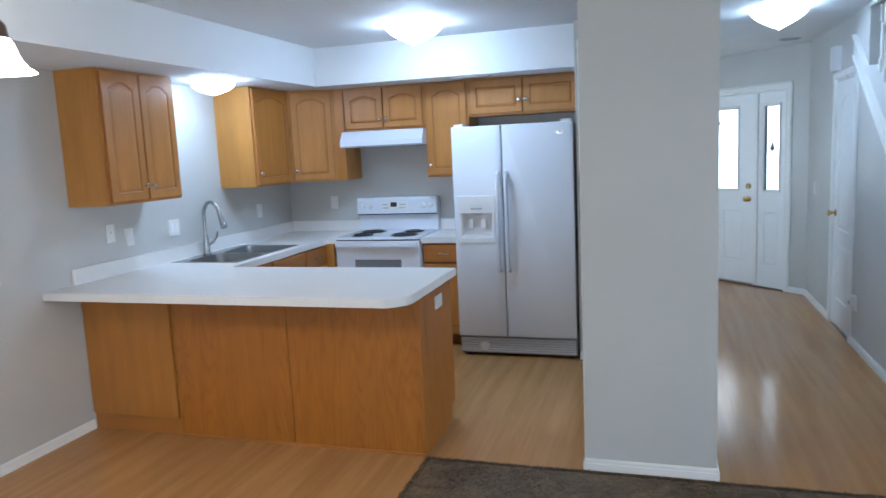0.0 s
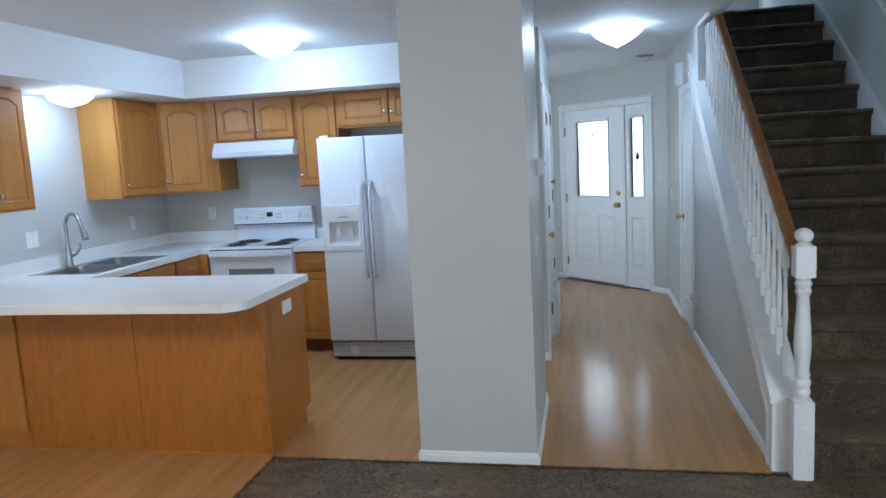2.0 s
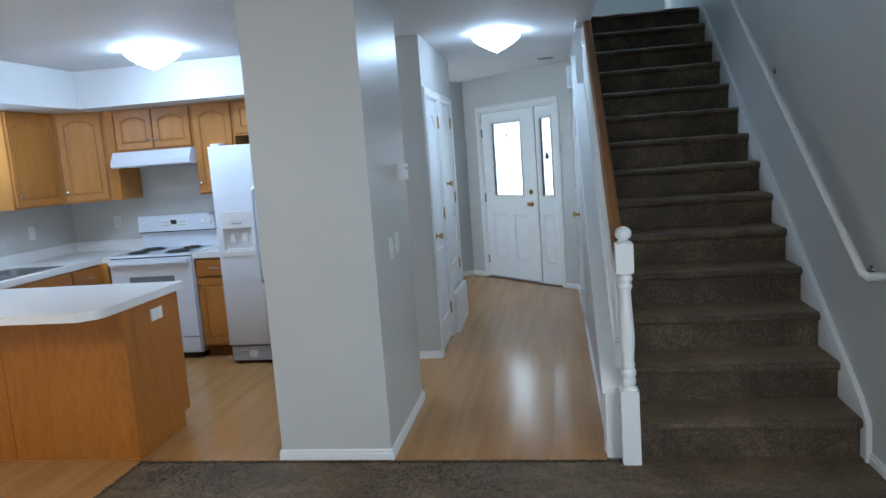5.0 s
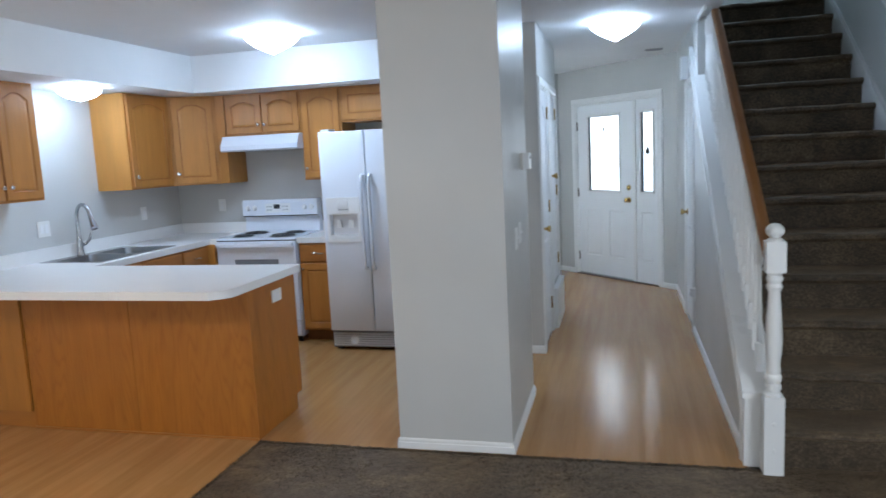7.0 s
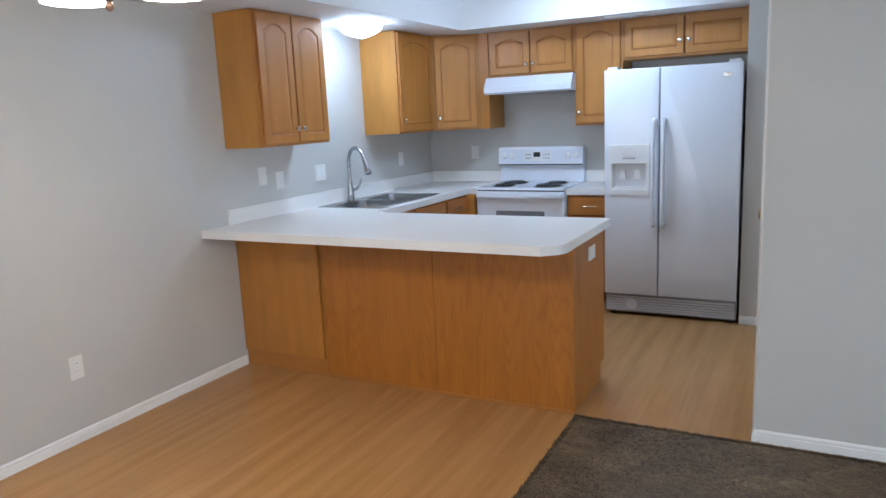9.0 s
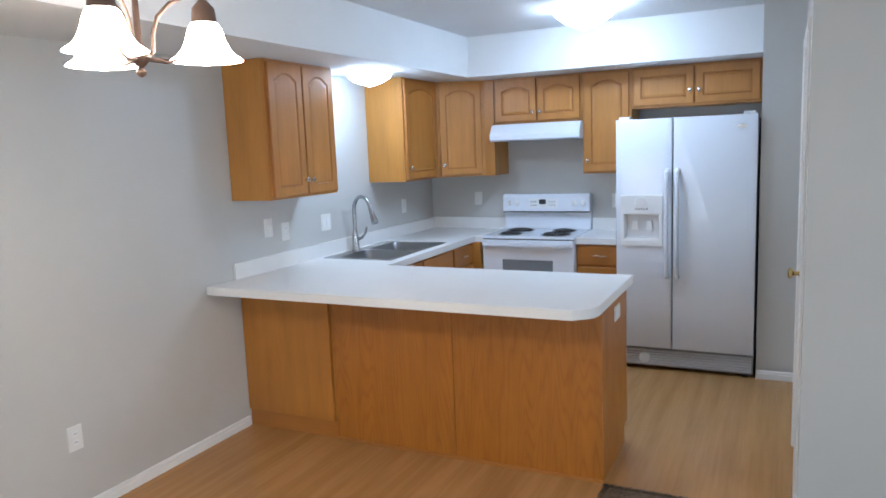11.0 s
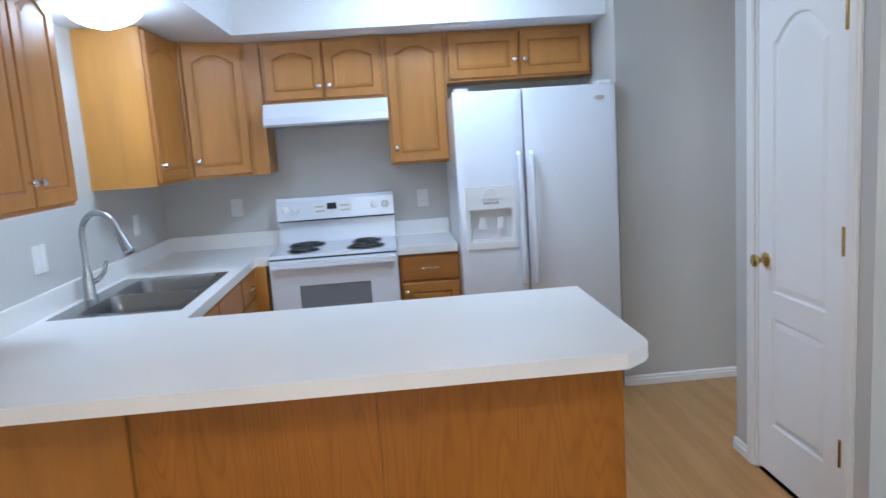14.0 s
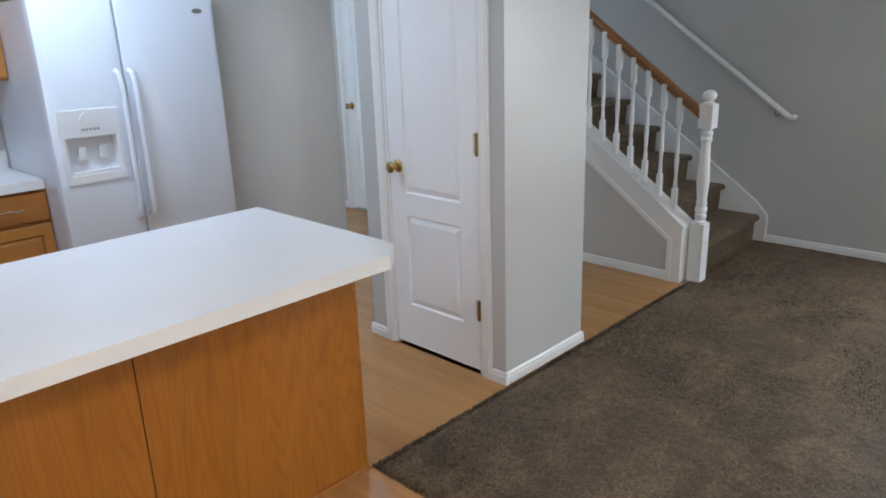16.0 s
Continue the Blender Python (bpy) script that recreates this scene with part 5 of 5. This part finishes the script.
def thermostat():
    root = thing("thermostat", faced(PAN_X1, 4.34, 1.50, 90), "small beige and white thermostat on the hall wall", "thermostat")
    block("back_plate", (-0.07, 0.05, -0.014, 0, -0.05, 0.05), TSTAT, root, bevel=0.003)
    block("front_cover", (-0.055, 0.055, -0.048, -0.014, -0.045, 0.048), PLASTIC, root, bevel=0.005)
    block("display", (-0.02, 0.03, -0.0495, -0.047, 0.012, 0.03), GREYP, root)


thermostat()
chime = thing("door_chime", faced(HALL_R, 6.80, 2.20, -90), "white door chime box above the door under the stairs", "door chime")
block("cover", (-0.07, 0.07, -0.055, 0, -0.095, 0.095), PLASTIC, chime, bevel=0.008)
block("base", (-0.06, 0.06, -0.004, 0, -0.10, 0.10), TRIM, chime)
fresh = thing("plug_in", faced(HALL_R, 6.06, 0.34, -90), "white plug-in night light in a low hall outlet", "plug-in")
block("outlet_cover", (-0.036, 0.036, -0.006, 0, -0.058, 0.058), PLATE, fresh, bevel=0.002)
block("plug_body", (-0.026, 0.026, -0.045, -0.006, -0.01, 0.055), PLASTIC, fresh, bevel=0.006)
block("lens", (-0.018, 0.018, -0.048, -0.042, -0.008, 0.02), GREYP, fresh, bevel=0.002)
vent = thing("ceiling_vent", pose(1.45, 7.62, CEIL), "small grey slotted vent on the hall ceiling", "vent")
block("frame", (-0.085, 0.085, -0.05, 0.05, -0.006, 0), GREYP, vent, bevel=0.002)
reg = thing("soffit_register", pose(-1.13, 5.755, SOF_Z), "white stamped metal air register under the kitchen soffit", "vent")
block("frame", (-0.155, 0.155, -0.055, 0.055, -0.007, 0), TRIM, reg, bevel=0.002)
for k in range(14):
    block("slat", (-0.13 + 0.019 * k, -0.121 + 0.019 * k, -0.038, 0.038, -0.011, -0.008), TRIM, reg)
for k in range(5):
    block("slat", (-0.07, 0.07, -0.038 + 0.017 * k, -0.030 + 0.017 * k, -0.012, -0.007), GREYP, vent)


# ---- carpet ----
def carpet():
    """The living room's carpet: a pile with a ragged edge, and tufts standing in it."""
    x0, x1, y0, y1 = -0.90, WALL_R, REAR, FLOOR_Y
    nx, ny = 200, 320
    rng = np.random.default_rng(4)
    gx, gy = np.meshgrid(np.linspace(x0, x1, nx), np.linspace(y0, y1, ny), indexing="ij")
    gz = 0.005 + rng.normal(0, 0.0012, gx.shape) + 0.0018 * np.sin(gx * 5 + np.sin(gy * 4)) * np.sin(gy * 6)
    edge = np.minimum(gx - x0, y1 - gy)
    gz = np.where((edge < 0.02) & ((gx < ST_X0 - 0.02) | (gx - x0 < 0.02)), -0.004, gz)
    gx[0] += rng.normal(0, 0.003, ny)
    gy[:, -1] += rng.normal(0, 0.004, nx) + 0.008 * np.sin(gx[:, -1] * 9)
    gy[:, -1] = np.where(gx[:, -1] > ST_X0 + 0.01, y1 + 0.045, gy[:, -1])
    idx = np.arange(nx * ny).reshape(nx, ny)
    faces = np.stack([idx[:-1, :-1], idx[1:, :-1], idx[1:, 1:], idx[:-1, 1:]], -1).reshape(-1, 4)
    me = bpy.data.meshes.new("carpet")
    me.from_pydata(np.stack([gx, gy, gz], -1).reshape(-1, 3).tolist(), [], faces.tolist())
    me.materials.append(CARPET)
    me.shade_smooth()
    root = tagged(new("carpet", me), "dark brown mottled cut-pile carpet of the living room", "carpet")
    tagged(root, kind="structure")
    n = 150000
    tx = rng.uniform(x0 + 0.004, x1 - 0.02, n)
    ty = FLOOR_Y - 0.004 - (rng.uniform(0, 1, n) ** 1.35) * 3.4
    keep = ~((tx > ST_X0 - 0.05) & (ty > FLOOR_Y - 0.01))
    tx, ty = tx[keep], ty[keep]
    n = len(tx)
    a = rng.uniform(0, 6.283, n)
    r, hh = rng.uniform(0.0026, 0.0050, n), rng.uniform(0.004, 0.010, n)
    lx, ly = rng.normal(0, 0.006, n), rng.normal(0, 0.006, n)
    base = np.stack([np.stack([tx + r * np.cos(a + k), ty + r * np.sin(a + k), np.full(n, -0.001)], -1) for k in (0, 2.09, 4.19)], 1)
    tip = np.stack([tx + lx, ty + ly, 0.001 + hh], -1)[:, None]
    verts = np.concatenate([base, tip], 1).reshape(-1, 3)
    q = np.arange(n)[:, None] * 4
    tri = np.concatenate([q + [0, 1, 3], q + [1, 2, 3], q + [2, 0, 3]], 0)
    me = bpy.data.meshes.new("carpet_tufts")
    me.from_pydata(verts.tolist(), [], tri.tolist())
    me.materials.append(CARPET)
    tagged(new("carpet_tufts", me), "brown carpet tufts of uneven height", "", "", "stuff")


carpet()


# ---- laminate planks ----
def planks():
    pw, pl, gap = 0.195, 1.29, 0.0002
    rng = random.Random(9)
    cache = {}
    areas = [(WALL_L, HALL_R, FLOOR_Y - 0.005, 10.2), (WALL_L, -0.895, REAR, FLOOR_Y - 0.005)]
    for ax0, ax1, ay0, ay1 in areas:
        k0 = math.floor((ax0 - WALL_L) / pw + 1e-6)
        k = k0
        while WALL_L + k * pw < ax1 - 1e-4:
            a, b = max(ax0, WALL_L + k * pw), min(ax1, WALL_L + (k + 1) * pw)
            y = -3.9 + (k * 0.437 % 1) * pl
            while y < ay1:
                c, d = max(ay0, y), min(ay1, y + pl)
                y += pl
                if d - c < 0.02 or b - a < 0.01 or (b < -0.45 + 0 and a > -99 and c > 6.3):
                    continue
                if a + c > DIAG + 0.2:
                    continue
                key = (round(b - a, 3), round(d - c, 3))
                if key not in cache:
                    bm = bmesh.new()
                    w, l = b - a - gap, d - c - gap
                    e = 0.0002
                    lo = [bm.verts.new(p) for p in ((0, 0, -0.011), (w, 0, -0.011), (w, l, -0.011), (0, l, -0.011))]
                    mi = [bm.verts.new(p) for p in ((0, 0, -e * 0.6), (w, 0, -e * 0.6), (w, l, -e * 0.6), (0, l, -e * 0.6))]
                    hi = [bm.verts.new(p) for p in ((e, e, 0), (w - e, e, 0), (w - e, l - e, 0), (e, l - e, 0))]
                    for p, q in ((lo, mi), (mi, hi)):
                        for i in range(4):
                            bm.faces.new((p[i], p[(i + 1) % 4], q[(i + 1) % 4], q[i]))
                    bm.faces.new(hi)
                    me = bpy.data.meshes.new("plank")
                    bm.to_mesh(me)
                    bm.free()
                    me.materials.append(LAMINATE)
                    cache[key] = me
                ob = new("plank", cache[key])
                ob.parent = floor
                ob.location = (a, c, 0.0)
            k += 1


planks()
